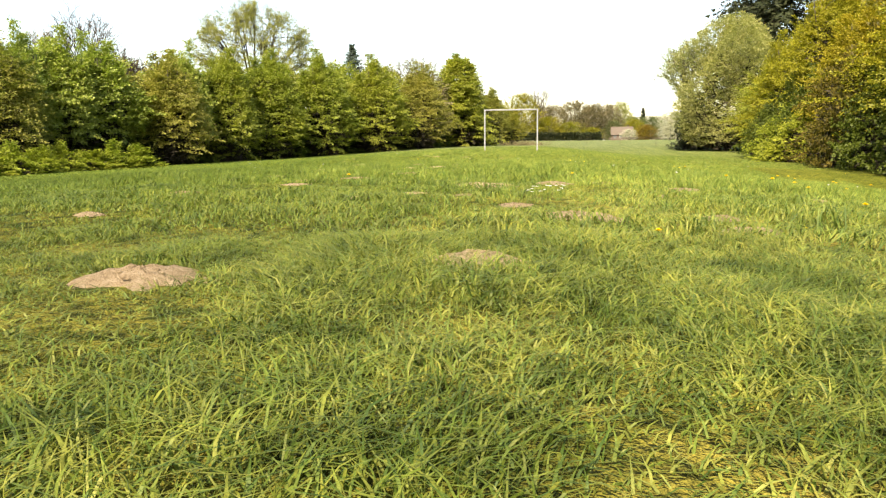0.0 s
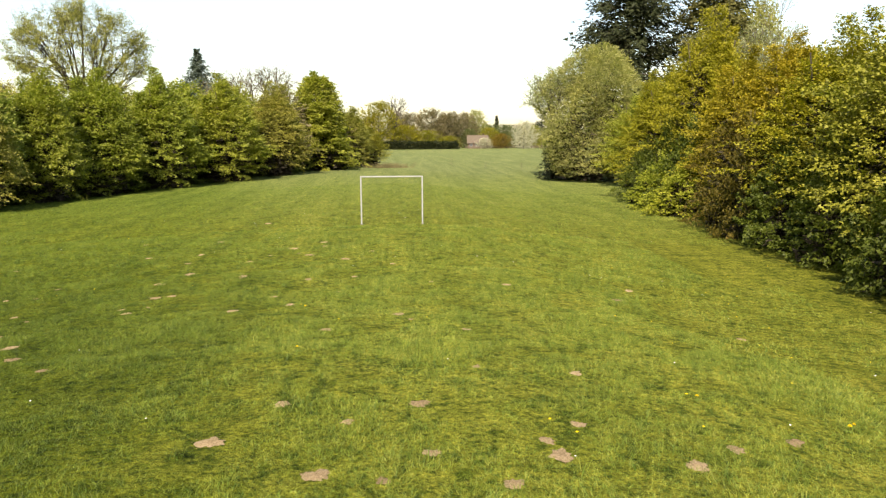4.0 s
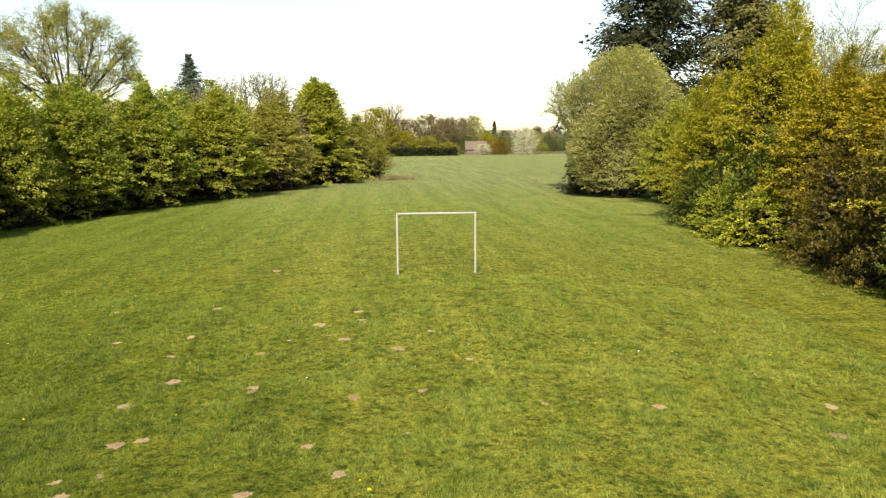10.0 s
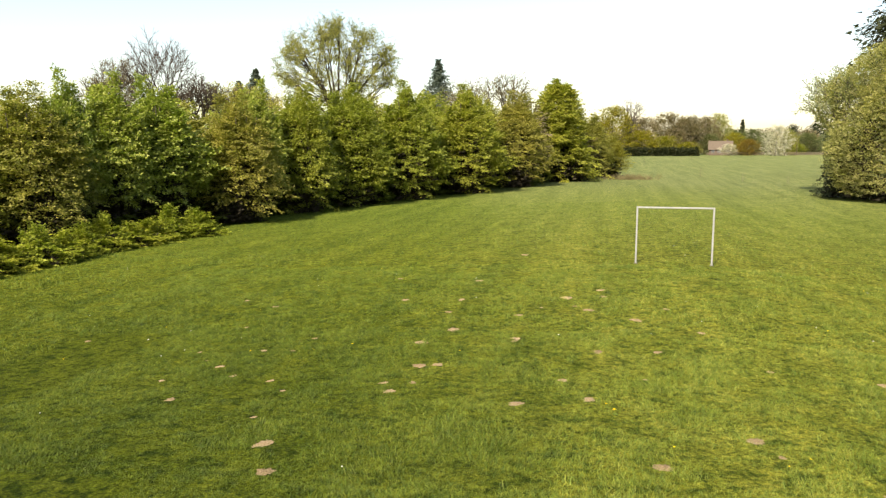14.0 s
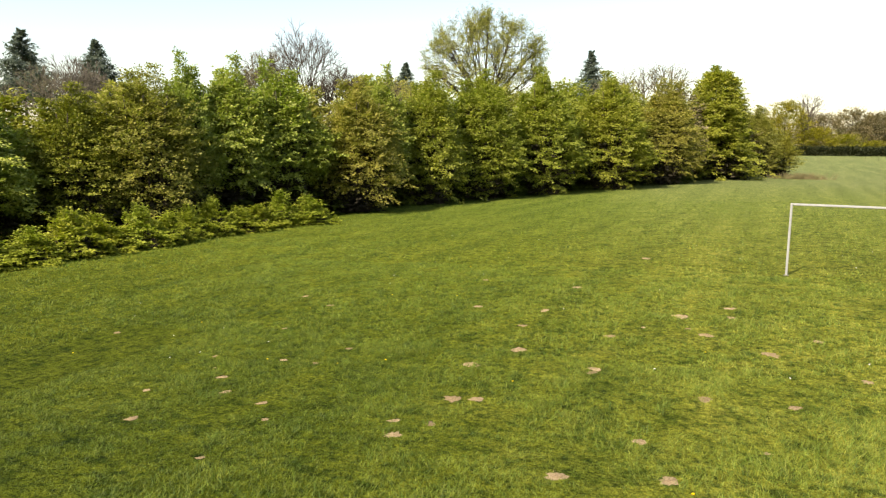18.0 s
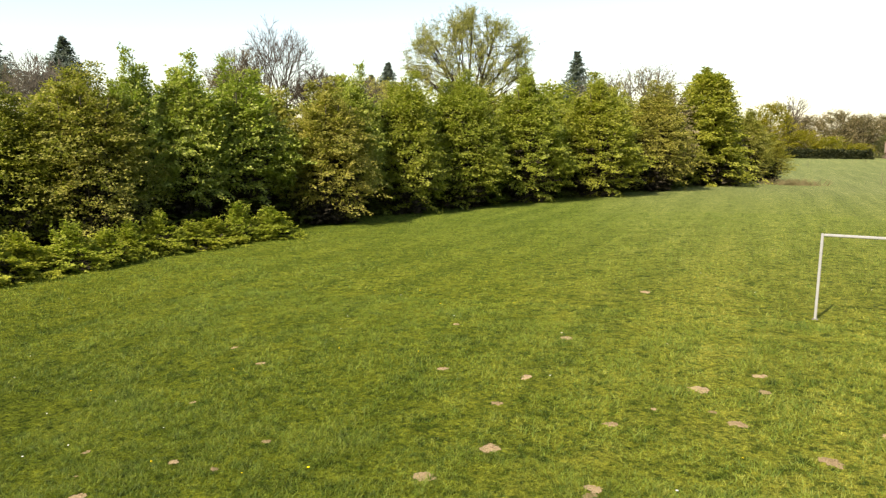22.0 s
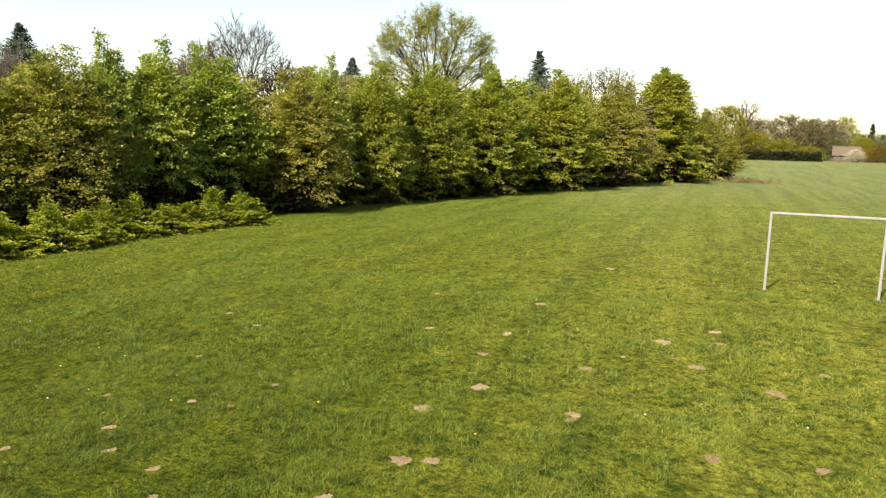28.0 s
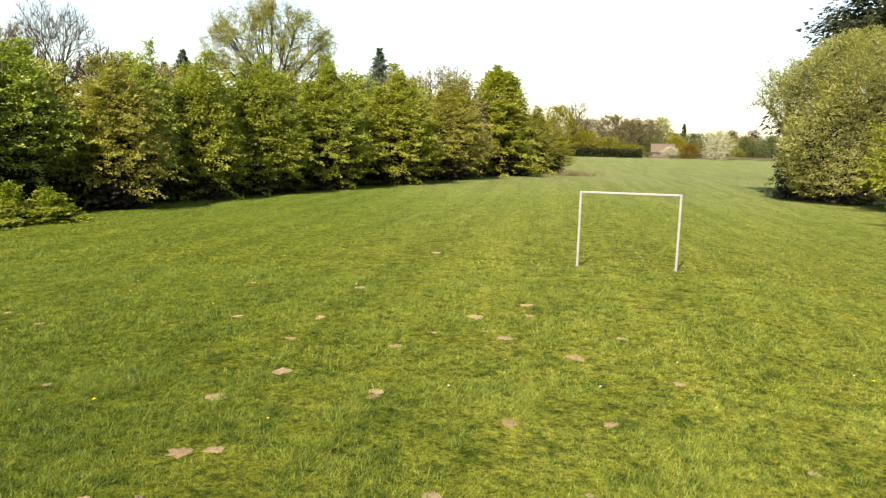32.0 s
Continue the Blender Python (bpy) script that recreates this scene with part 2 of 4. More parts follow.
CONCRETE = plain("concrete", (0.13, 0.125, 0.10), 0.9, 0.1)
YELLOW = plain("dandelion_yellow", (0.722, 0.527, 0.009), 0.7, 0.1, 0.15, 200)
WHITE = plain("daisy_white", (0.697, 0.697, 0.663), 0.7, 0.1, 0.05, 200)
STEM = plain("stem_green", (0.105, 0.145, 0.017), 0.7, 0.2)
WOOD = plain("weathered_wood", (0.13, 0.105, 0.075), 0.9, 0.1, 0.45, 5)
BRICK = plain("house_brick", (0.12, 0.085, 0.065), 0.9, 0.1, 0.3, 3)
ROOF = plain("roof_tile", (0.120, 0.094, 0.068), 0.85, 0.1, 0.3, 2)
GLASS = plain("window_glass", (0.05, 0.06, 0.07), 0.1, 0.6, 0.1)


# ---- mesh tools ----
def mesh_from(name, verts, quads=None, tris=None, mats=(), smooth=False):
    """A mesh from numpy arrays of corners, four-sided and three-sided faces."""
    me = bpy.data.meshes.new(name)
    if quads is not None and np.shape(quads)[1] == 3:
        quads, tris = None, quads
    q = np.zeros((0, 4), int) if quads is None else np.asarray(quads, int)
    t = np.zeros((0, 3), int) if tris is None else np.asarray(tris, int)
    me.vertices.add(len(verts))
    me.vertices.foreach_set("co", np.asarray(verts, np.float32).ravel())
    idx = np.concatenate([q.ravel(), t.ravel()]).astype(np.int32)
    me.loops.add(len(idx))
    me.loops.foreach_set("vertex_index", idx)
    me.polygons.add(len(q) + len(t))
    starts = np.concatenate([np.arange(len(q)) * 4, 4 * len(q) + np.arange(len(t)) * 3]).astype(np.int32)
    me.polygons.foreach_set("loop_start", starts)
    me.polygons.foreach_set("use_smooth", np.full(len(starts), smooth))
    me.update(calc_edges=True)
    me.validate()
    for m in mats:
        me.materials.append(m)
    return me


def part(name, data, parent, label="", at=None, kind=""):
    """One mesh object under a thing or a part."""
    ob = new(name, data)
    ob.parent = parent
    if at is not None:
        ob.matrix_basis = at
    return tagged(ob, label, "", "", kind)


def thing(name, m, label, category, group="", kind="", data=None):
    ob = new(name, data)
    ob.matrix_basis = m
    return tagged(ob, label, category, group, kind)


def finish(bm, name, mat, smooth=True):
    me = bpy.data.meshes.new(name)
    for f in bm.faces:
        f.smooth = smooth
    bm.to_mesh(me)
    bm.free()
    me.materials.append(mat)
    return me


def box_mesh(name, size, mat, bevel=0.01, lift=True):
    bm = bmesh.new()
    bmesh.ops.create_cube(bm, size=1.0)
    bmesh.ops.scale(bm, vec=size, verts=bm.verts)
    if lift:
        bmesh.ops.translate(bm, vec=(0, 0, size[2] / 2), verts=bm.verts)
    if bevel:
        bmesh.ops.bevel(bm, geom=list(bm.edges), offset=bevel, segments=1, affect="EDGES")
    return finish(bm, name, mat, False)


class Tubes:
    """Tapered tubes along lines of points, gathered into one mesh."""

    def __init__(self):
        self.v, self.q, self.n = [], [], 0

    def add(self, pts, radii, sides=6):
        pts = np.asarray(pts, float)
        k = len(pts)
        d = np.gradient(pts, axis=0)
        d /= np.linalg.norm(d, axis=1)[:, None] + 1e-9
        ref = np.array([1.0, 0.0, 0.0]) if abs(d[0, 0]) < 0.8 else np.array([0.0, 1.0, 0.0])
        a = np.cross(d, ref)
        a /= np.linalg.norm(a, axis=1)[:, None] + 1e-9
        b = np.cross(d, a)
        th = np.arange(sides) * 2 * np.pi / sides
        ring = a[:, None, :] * np.cos(th)[None, :, None] + b[:, None, :] * np.sin(th)[None, :, None]
        v = pts[:, None, :] + ring * np.asarray(radii, float)[:, None, None]
        i, j = np.meshgrid(np.arange(k - 1), np.arange(sides), indexing="ij")
        jj = (j + 1) % sides
        q = np.stack([i * sides + j, i * sides + jj, (i + 1) * sides + jj, (i + 1) * sides + j], -1).reshape(-1, 4)
        self.v.append(v.reshape(-1, 3))
        self.q.append(q + self.n)
        self.n += k * sides

    def mesh(self, name, mat):
        return mesh_from(name, np.concatenate(self.v), np.concatenate(self.q), None, (mat,), True)


def unit(a):
    return a / (np.linalg.norm(a, axis=-1, keepdims=True) + 1e-9)


def sprays(rng, centre, out, n, reach, length, width, flat=0.11, droop=0.15):
    """Flat sprays of n leaves round each centre, pointing outwards. Returns corners and faces."""
    m = len(centre)
    out = unit(out)
    up = np.array([0.0, 0.0, 1.0])
    side = unit(np.cross(out, up) + 1e-4)
    lift = unit(np.cross(side, out))
    reach = np.broadcast_to(np.asarray(reach, float), (m,))
    a = rng.uniform(-0.35, 1.0, (m, n))
    b = rng.uniform(-1, 1, (m, n)) * (0.62 - 0.35 * np.abs(a - 0.2))
    c = rng.normal(0, flat, (m, n)) - droop * a * a
    s = reach[:, None, None]
    p = centre[:, None, :] + s * (a[..., None] * out[:, None, :] + b[..., None] * side[:, None, :] + c[..., None] * lift[:, None, :])
    axis = unit(out[:, None, :] * 0.8 + side[:, None, :] * (np.sign(b) * rng.uniform(0.2, 1.2, (m, n)))[..., None] + rng.normal(0, 0.3, (m, n, 3)) - up * 0.2)
    nor = unit(lift[:, None, :] + out[:, None, :] * 0.75 + rng.normal(0, 0.72, (m, n, 3)))
    wing = unit(np.cross(nor, axis))
    size = rng.uniform(0.65, 1.3, (m, n, 1))
    L, W = length * size, width * size
    v = np.stack([p + wing * W * 0.55, p - wing * W * 0.55, p + axis * L], 2) if n > 10 else \
        np.stack([p, p + axis * L * 0.45 + wing * W * 0.5, p + axis * L, p + axis * L * 0.45 - wing * W * 0.5], 2)
    k = v.shape[2]
    q = np.arange(m * n * k).reshape(-1, k)
    return v.reshape(-1, 3), q


# ---- the ground ----
def smooth(t):
    t = np.clip(t, 0.0, 1.0)
    return t * t * (3 - 2 * t)


def ground(x, y):
    """Height of the field, bent to fit the camera's view: a very slight dip across the middle, falling off a little to
    both hedges, rising at the far end.
    """
    x, y = np.asarray(x, float), np.asarray(y, float)
    q = np.where(x > 1, 0.024, 0.004) * (x - 1) ** 2
    z = 0.15 - 0.30 * np.exp(-(((y - 22) / 5.5) ** 2)) - 0.07 * smooth((y - 27) / 8) - np.where(x > 1, 0.95, 1.2) * (1 - np.exp(-q / 1.2))
    return z * smooth((110 - y) / 50) * smooth((y + 60) / 40) + 0.8 * smooth((y - 90) / 190)


def ground_z(x, y):
    return float(ground(x, y))


def stretches(marks):
    return np.concatenate([np.arange(a, b, s) for a, b, s in marks] + [[marks[-1][1]]])


gx = stretches([(-3000, -400, 200), (-400, -60, 20), (-60, -16, 2), (-16, 14, 0.5), (14, 60, 2), (60, 400, 20), (400, 3000, 200)])
gy = stretches([(-1500, -100, 100), (-100, -5, 5), (-5, 45, 0.5), (45, 130, 2.5), (130, 600, 20), (600, 3400, 200)])
XX, YY = np.meshgrid(gx, gy, indexing="ij")
ZZ = ground(XX, YY) + np.where((XX > -40) & (XX < 40) & (YY > -4) & (YY < 120), 0.007 * np.sin(XX * 1.7 + 0.6 * YY) * np.sin(YY * 1.3 - 0.4 * XX), 0)
gi, gj = np.meshgrid(np.arange(len(gx) - 1), np.arange(len(gy) - 1), indexing="ij")
gw = len(gy)
gq = np.stack([gi * gw + gj, (gi + 1) * gw + gj, (gi + 1) * gw + gj + 1, gi * gw + gj + 1], -1).reshape(-1, 4)
thing("ground", Matrix(), "wide sunlit meadow of short uneven green grass", "grass field", "", "structure",
      mesh_from("ground", np.stack([XX, YY, ZZ], -1).reshape(-1, 3), gq, None, (MEADOW,), True))

# ---- molehills: x, y, half width ----
MOLES = [(1.32, 1.72, 0.165), (0.44, 1.38, 0.16), (2.42, 2.76, 0.12), (1.7, 3.17, 0.17), (2.42, 3.33, 0.11), (1.39, 3.69, 0.11), (-0.93, 3.23, 0.07), (0.3, 4.29, 0.08), (1.03, 4.48, 0.09), (0.65, 4.69, 0.08), (2.46, 4.87, 0.11), (1.06, 5.62, 0.24), (1.65, 6.01, 0.19), (2.73, 5.81, 0.18), (2.11, 6.26, 0.11), (-1.3, 5.08, 0.12), (3.73, 5.59, 0.1), (-0.69, 5.97, 0.13), (3.64, 6.83, 0.14), (2.88, 6.93, 0.12), (-0.79, 6.64, 0.13), (-0.36, 7.04, 0.16), (1.87, 7.57, 0.17), (0.08, 7.97, 0.2), (-2.28, 6.91, 0.08), (-0.5, 7.85, 0.09), (-1.87, 7.2, 0.11), (-1.56, 7.89, 0.11), (0.47, 8.75, 0.1), (-3.07, 20.34, 0.15)] + \
    [(-1.9, 20.76, 0.14), (-5.43, 20.75, 0.12), (-2.41, 21.8, 0.11), (-5.14, 21.28, 0.12), (-0.93, 22.06, 0.08), (-5.7, 21.24, 0.09), (-0.02, 9.58, 0.07), (2.76, 9.58, 0.14), (0.4, 9.82, 0.06), (-4.96, 22.48, 0.12), (-5.31, 22.37, 0.18), (-0.32, 9.99, 0.13), (0.08, 10.27, 0.16), (2.76, 10.16, 0.13), (-1.65, 9.99, 0.11), (2.05, 10.64, 0.1), (-1.81, 23.72, 0.12), (1.4, 10.86, 0.14), (1.47, 11.4, 0.11), (4.44, 10.73, 0.13), (0.22, 11.56, 0.08), (-3.63, 24.31, 0.12), (-0.44, 11.75, 0.14), (-5.74, 24.05, 0.15), (-8.01, 21.17, 0.19), (2.09, 12.03, 0.13), (5.41, 10.9, 0.13), (0.73, 12.16, 0.09), (-0.85, 18.05, 0.14), (3.48, 11.84, 0.12)] + \
    [(-5.97, 16.99, 0.16), (-3.63, 24.46, 0.15), (1.71, 17.79, 0.08), (2.03, 12.43, 0.08), (-8.54, 23.29, 0.12), (-5.22, 25.1, 0.17), (0.4, 25.41, 0.09), (6.28, 11.2, 0.07), (4.14, 12.33, 0.13), (2.51, 12.91, 0.09), (-1.69, 12.7, 0.16), (0.72, 18.77, 0.07), (-0.21, 13.14, 0.08), (-6.49, 17.97, 0.16), (1.38, 23.01, 0.09), (-0.99, 26.25, 0.15), (-8.43, 24.27, 0.14), (5.05, 12.67, 0.11), (-3.82, 26.42, 0.11), (0.49, 19.32, 0.14), (-10.36, 21.05, 0.16), (0.67, 13.67, 0.12), (-9.64, 22.08, 0.18), (3.28, 22.92, 0.13), (-0.61, 23.86, 0.11), (-1.07, 13.85, 0.11), (-9.26, 23.28, 0.13), (7.08, 12.37, 0.08), (-0.22, 27.34, 0.12), (5.93, 22.06, 0.16)] + \
    [(-7.28, 19.12, 0.1), (-2.14, 27.05, 0.13), (7.67, 12.66, 0.12), (-3.34, 27.18, 0.09), (-2.5, 27.37, 0.08), (-5.69, 26.64, 0.1), (3.03, 14.98, 0.1), (-10.79, 23.11, 0.14), (1.58, 15.24, 0.08), (-2.76, 28.3, 0.16), (-1.8, 28.53, 0.13), (-7.47, 20.58, 0.15), (6.72, 23.48, 0.15), (-7.28, 27.96, 0.16), (-5.63, 27.97, 0.15), (-9.39, 19.9, 0.18), (-10.74, 25.21, 0.11), (-1.86, 29.35, 0.15), (-5.09, 16.13, 0.1), (-8.99, 21.44, 0.17), (9.01, 15.57, 0.1), (-10.95, 27.29, 0.15), (-14.55, 23.96, 0.16), (-5.64, 30.7, 0.14), (-10.21, 22.48, 0.11), (-12.3, 28.07, 0.14), (7.42, 18.59, 0.11), (-8.4, 31.19, 0.18), (-4.9, 36.38, 0.16)]


def mole_mesh(seed):
    rng = np.random.default_rng(seed)
    rings, seg = 8, 26
    v, ph, ragged = [(0, 0, 0.30)], rng.uniform(0, 6.28, 4), rng.uniform(0.72, 1.18, seg)
    for i in range(1, rings + 1):
        for k in range(seg):
            th = 2 * math.pi * k / seg
            edge = ragged[k] + 0.16 * math.sin(2 * th + ph[0]) + 0.12 * math.sin(3 * th + ph[1]) + 0.07 * math.sin(7 * th + ph[2])
            r = i / rings * edge
            h = 0.30 * (1 - (i / rings) ** 1.7) + 0.05 * (1 - i / rings + 0.15) * rng.normal() * (i < rings) - 0.06 * (i == rings)
            v.append((r * math.cos(th), r * math.sin(th), h))
    t = [(0, 1 + k, 1 + (k + 1) % seg) for k in range(seg)]
    q = [(1 + i * seg + k, 1 + (i + 1) * seg + k, 1 + (i + 1) * seg + (k + 1) % seg, 1 + i * seg + (k + 1) % seg) for i in range(rings - 1) for k in range(seg)]
    # crumbs of earth round the rim
    for k in range(30):
        th, r, s = rng.uniform(0, 6.28), rng.uniform(0.3, 1.4), rng.uniform(0.025, 0.07)
        c = np.array([r * math.cos(th), r * math.sin(th), max(0.0, 0.26 * (1 - r ** 1.7)) + s * 0.3])
        b = len(v)
        v += [tuple(c + s * np.array(d) * rng.uniform(0.7, 1.2)) for d in ((1, 0, 0), (0, 1, 0), (-1, 0, 0), (0, -1, 0), (0, 0, 0.8), (0, 0, -0.8))]
        t += [(b + i, b + (i + 1) % 4, b + 4) for i in range(4)] + [(b + (i + 1) % 4, b + i, b + 5) for i in range(4)]
    return mesh_from("molehill", v, q, t, (SOIL,), True)


mole_meshes = [mole_mesh(40 + i) for i in range(5)]
for i, (x, y, r) in enumerate(MOLES):
    r = r * (0.62 if x < -6.5 else 1.07)
    m = Matrix.Translation((x, y, ground_z(x, y) + (0.004 if y < 15 else -0.004))) @ Matrix.Rotation(i * 2.4, 4, "Z") @ Matrix.Diagonal((r, r * (0.8 + 0.1 * (i % 4)), (r * 0.24 + 0.015 if y < 3 else r * (0.22 if y < 9 else 0.27) + 0.014) + max(0.0, 0.10 * (1 - y / 4.5)), 1))
    size = "large" if r > 0.16 else "small"
    thing("molehill", m, size + " molehill of dry pale brown crumbly soil in the grass", "molehill", "molehills in the meadow", "", mole_meshes[i % 5])


# ---- grass blades ----
def value_noise(seed, x, y, cell):
    """Smooth random values from 0 to 1 over the field."""
    table = np.random.default_rng(seed).uniform(0, 1, (128, 128))
    u, v = x / cell + 500, y / cell + 500
    i, j = np.floor(u).astype(int), np.floor(v).astype(int)
    a, b = smooth(u - i), smooth(v - j)
    t = lambda p, q: table[p % 128, q % 128]
    return (t(i, j) * (1 - a) + t(i + 1, j) * a) * (1 - b) + (t(i, j + 1) * (1 - a) + t(i + 1, j + 1) * a) * b


def blades(rng, n, x0, x1, y0, y1, high, wide, bent=True, thin_out=None, flat=1.0):
    x, y = rng.uniform(x0, x1, n), rng.uniform(y0, y1, n)
    patch = 0.55 * value_noise(5, x, y, 0.33) + 0.45 * value_noise(6, x, y, 0.9)
    keep = rng.uniform(0, 1, n) < 0.55 + 1.0 * patch
    for mx, my, mr in MOLES:
        if x0 - 1 < mx < x1 + 1 and y0 - 1 < my < y1 + 1:
            near = 0.45 * max(0.0, 1 - my / 5)
            keep &= (x - mx) ** 2 + (y - my) ** 2 > (mr * rng.uniform(0.5 + near, 1.0 + near, n)) ** 2
    if thin_out is not None:
        keep &= thin_out(x, y, rng)
    x, y, patch = x[keep], y[keep], patch[keep]
    n = len(x)
    z = ground(x, y) - 0.01
    h = high * (0.40 + 2.1 * np.clip(patch - 0.22, 0, 1) ** 1.45) * rng.uniform(0.5, 1.5, n)
    w = wide * rng.uniform(0.6, 1.35, n)
    th = rng.uniform(0, 2 * np.pi, n)
    lean = rng.uniform(0.2, 1.5, n) * h * flat
    to = 3.0 * value_noise(7, x, y, 0.4) + rng.normal(0, 1.6, n)
    d = np.stack([np.cos(to) * lean, np.sin(to) * lean, np.zeros(n)], 1)
    s = np.stack([np.cos(th), np.sin(th), np.zeros(n)], 1) * w[:, None] / 2
    base = np.stack([x, y, z], 1)
    up = np.stack([np.zeros(n), np.zeros(n), h], 1)
    if not bent:
        v = np.stack([base - s, base + s, base + up + d], 1)
        return v.reshape(-1, 3), np.arange(n * 3).reshape(-1, 3), None
    mid = base + up * 0.66 + d * 0.32
    v = np.stack([base - s, base + s, mid + s * 0.8, mid - s * 0.8, base + up * 0.85 + d], 1)
    b = np.arange(n)[:, None] * 5
    return v.reshape(-1, 3), b + np.array([[3, 2, 4]]), b + np.array([[0, 1, 2, 3]])


def grass(name, seed, sets, label):
    rng = np.random.default_rng(seed)
    V, T, Q, k = [], [], [], 0
    for args in sets:
        v, t, q = blades(rng, *args)
        V.append(v)
        T.append(t + k)
        if q is not None:
            Q.append(q + k)
        k += len(v)
    thing(name, Matrix(), label, "grass", "", "stuff",
          mesh_from(name, np.concatenate(V), np.concatenate(Q) if Q else None, np.concatenate(T), (BLADE,), False))


def fan(x, y, rng):
    return np.abs(x - 1.4 + 0.1 * y) < 0.7 + 0.72 * (y + 0.5)


grass("grass_near", 11, [(95000, -0.6, 3.6, 0.02, 2.4, 0.050, 0.0044, True, fan, 2.1), (65000, -3.5, 5.5, 2.4, 6.0, 0.053, 0.0070, True, fan, 1.7), (80000, -5.0, 7.0, 6.0, 9.5, 0.07, 0.012, False)],
      "long green and yellowish grass blades bent by the wind")
grass("grass_field", 12, [(240000, -7.5, 7.5, 8.5, 17, 0.055, 0.0085, False, None, 1.2), (300000, -12.5, 6.5, 16.5, 25, 0.060, 0.0085, False, None, 1.2), (210000, -18, 10, 24.5, 34, 0.064, 0.0140, False, None, 1.2),
                          (30000, 6.5, 12, 8.5, 26, 0.060, 0.0160, False, None, 1.2), (110000, -26, 16, 33, 64, 0.075, 0.026, False, None, 1.3), (60000, -28, -15, 14, 40, 0.075, 0.024, False)],
      "short green meadow grass with yellowish tufts")


# ---- the goal ----
def goal():
    left, right, top = Vector((-0.80, 34.39, 0)), Vector((1.705, 34.36, 0)), 2.065
    mid = (left + right) / 2
    turn = math.atan2(right.y - left.y, right.x - left.x)
    half = (right - left).length / 2
    g = thing("goal", pose(mid.x, mid.y, ground_z(mid.x, mid.y), 0, 0, math.degrees(turn)),
              "small white painted metal football goal without a net on the grass", "goal")
    drop = ground_z(mid.x, mid.y)
    w = 0.060

    def bar(name, size, at):
        part(name, box_mesh(name, size, PAINT, 0.012), g, "", at)
    bar("post", (w, w, top - drop), pose(-half, 0, 0))
    bar("post", (w, w, top - drop), pose(half, 0, 0))
    bar("crossbar", (2 * half - w - 0.006, w - 0.004, w), pose(0, 0, top - drop - w - 0.003))
    for s in (-1, 1):
        part("ground_socket", box_mesh("ground_socket", (0.13, 0.12, 0.045), CONCRETE, 0.015), g, "grey concrete socket", pose(s * half, 0, -0.03))


goal()


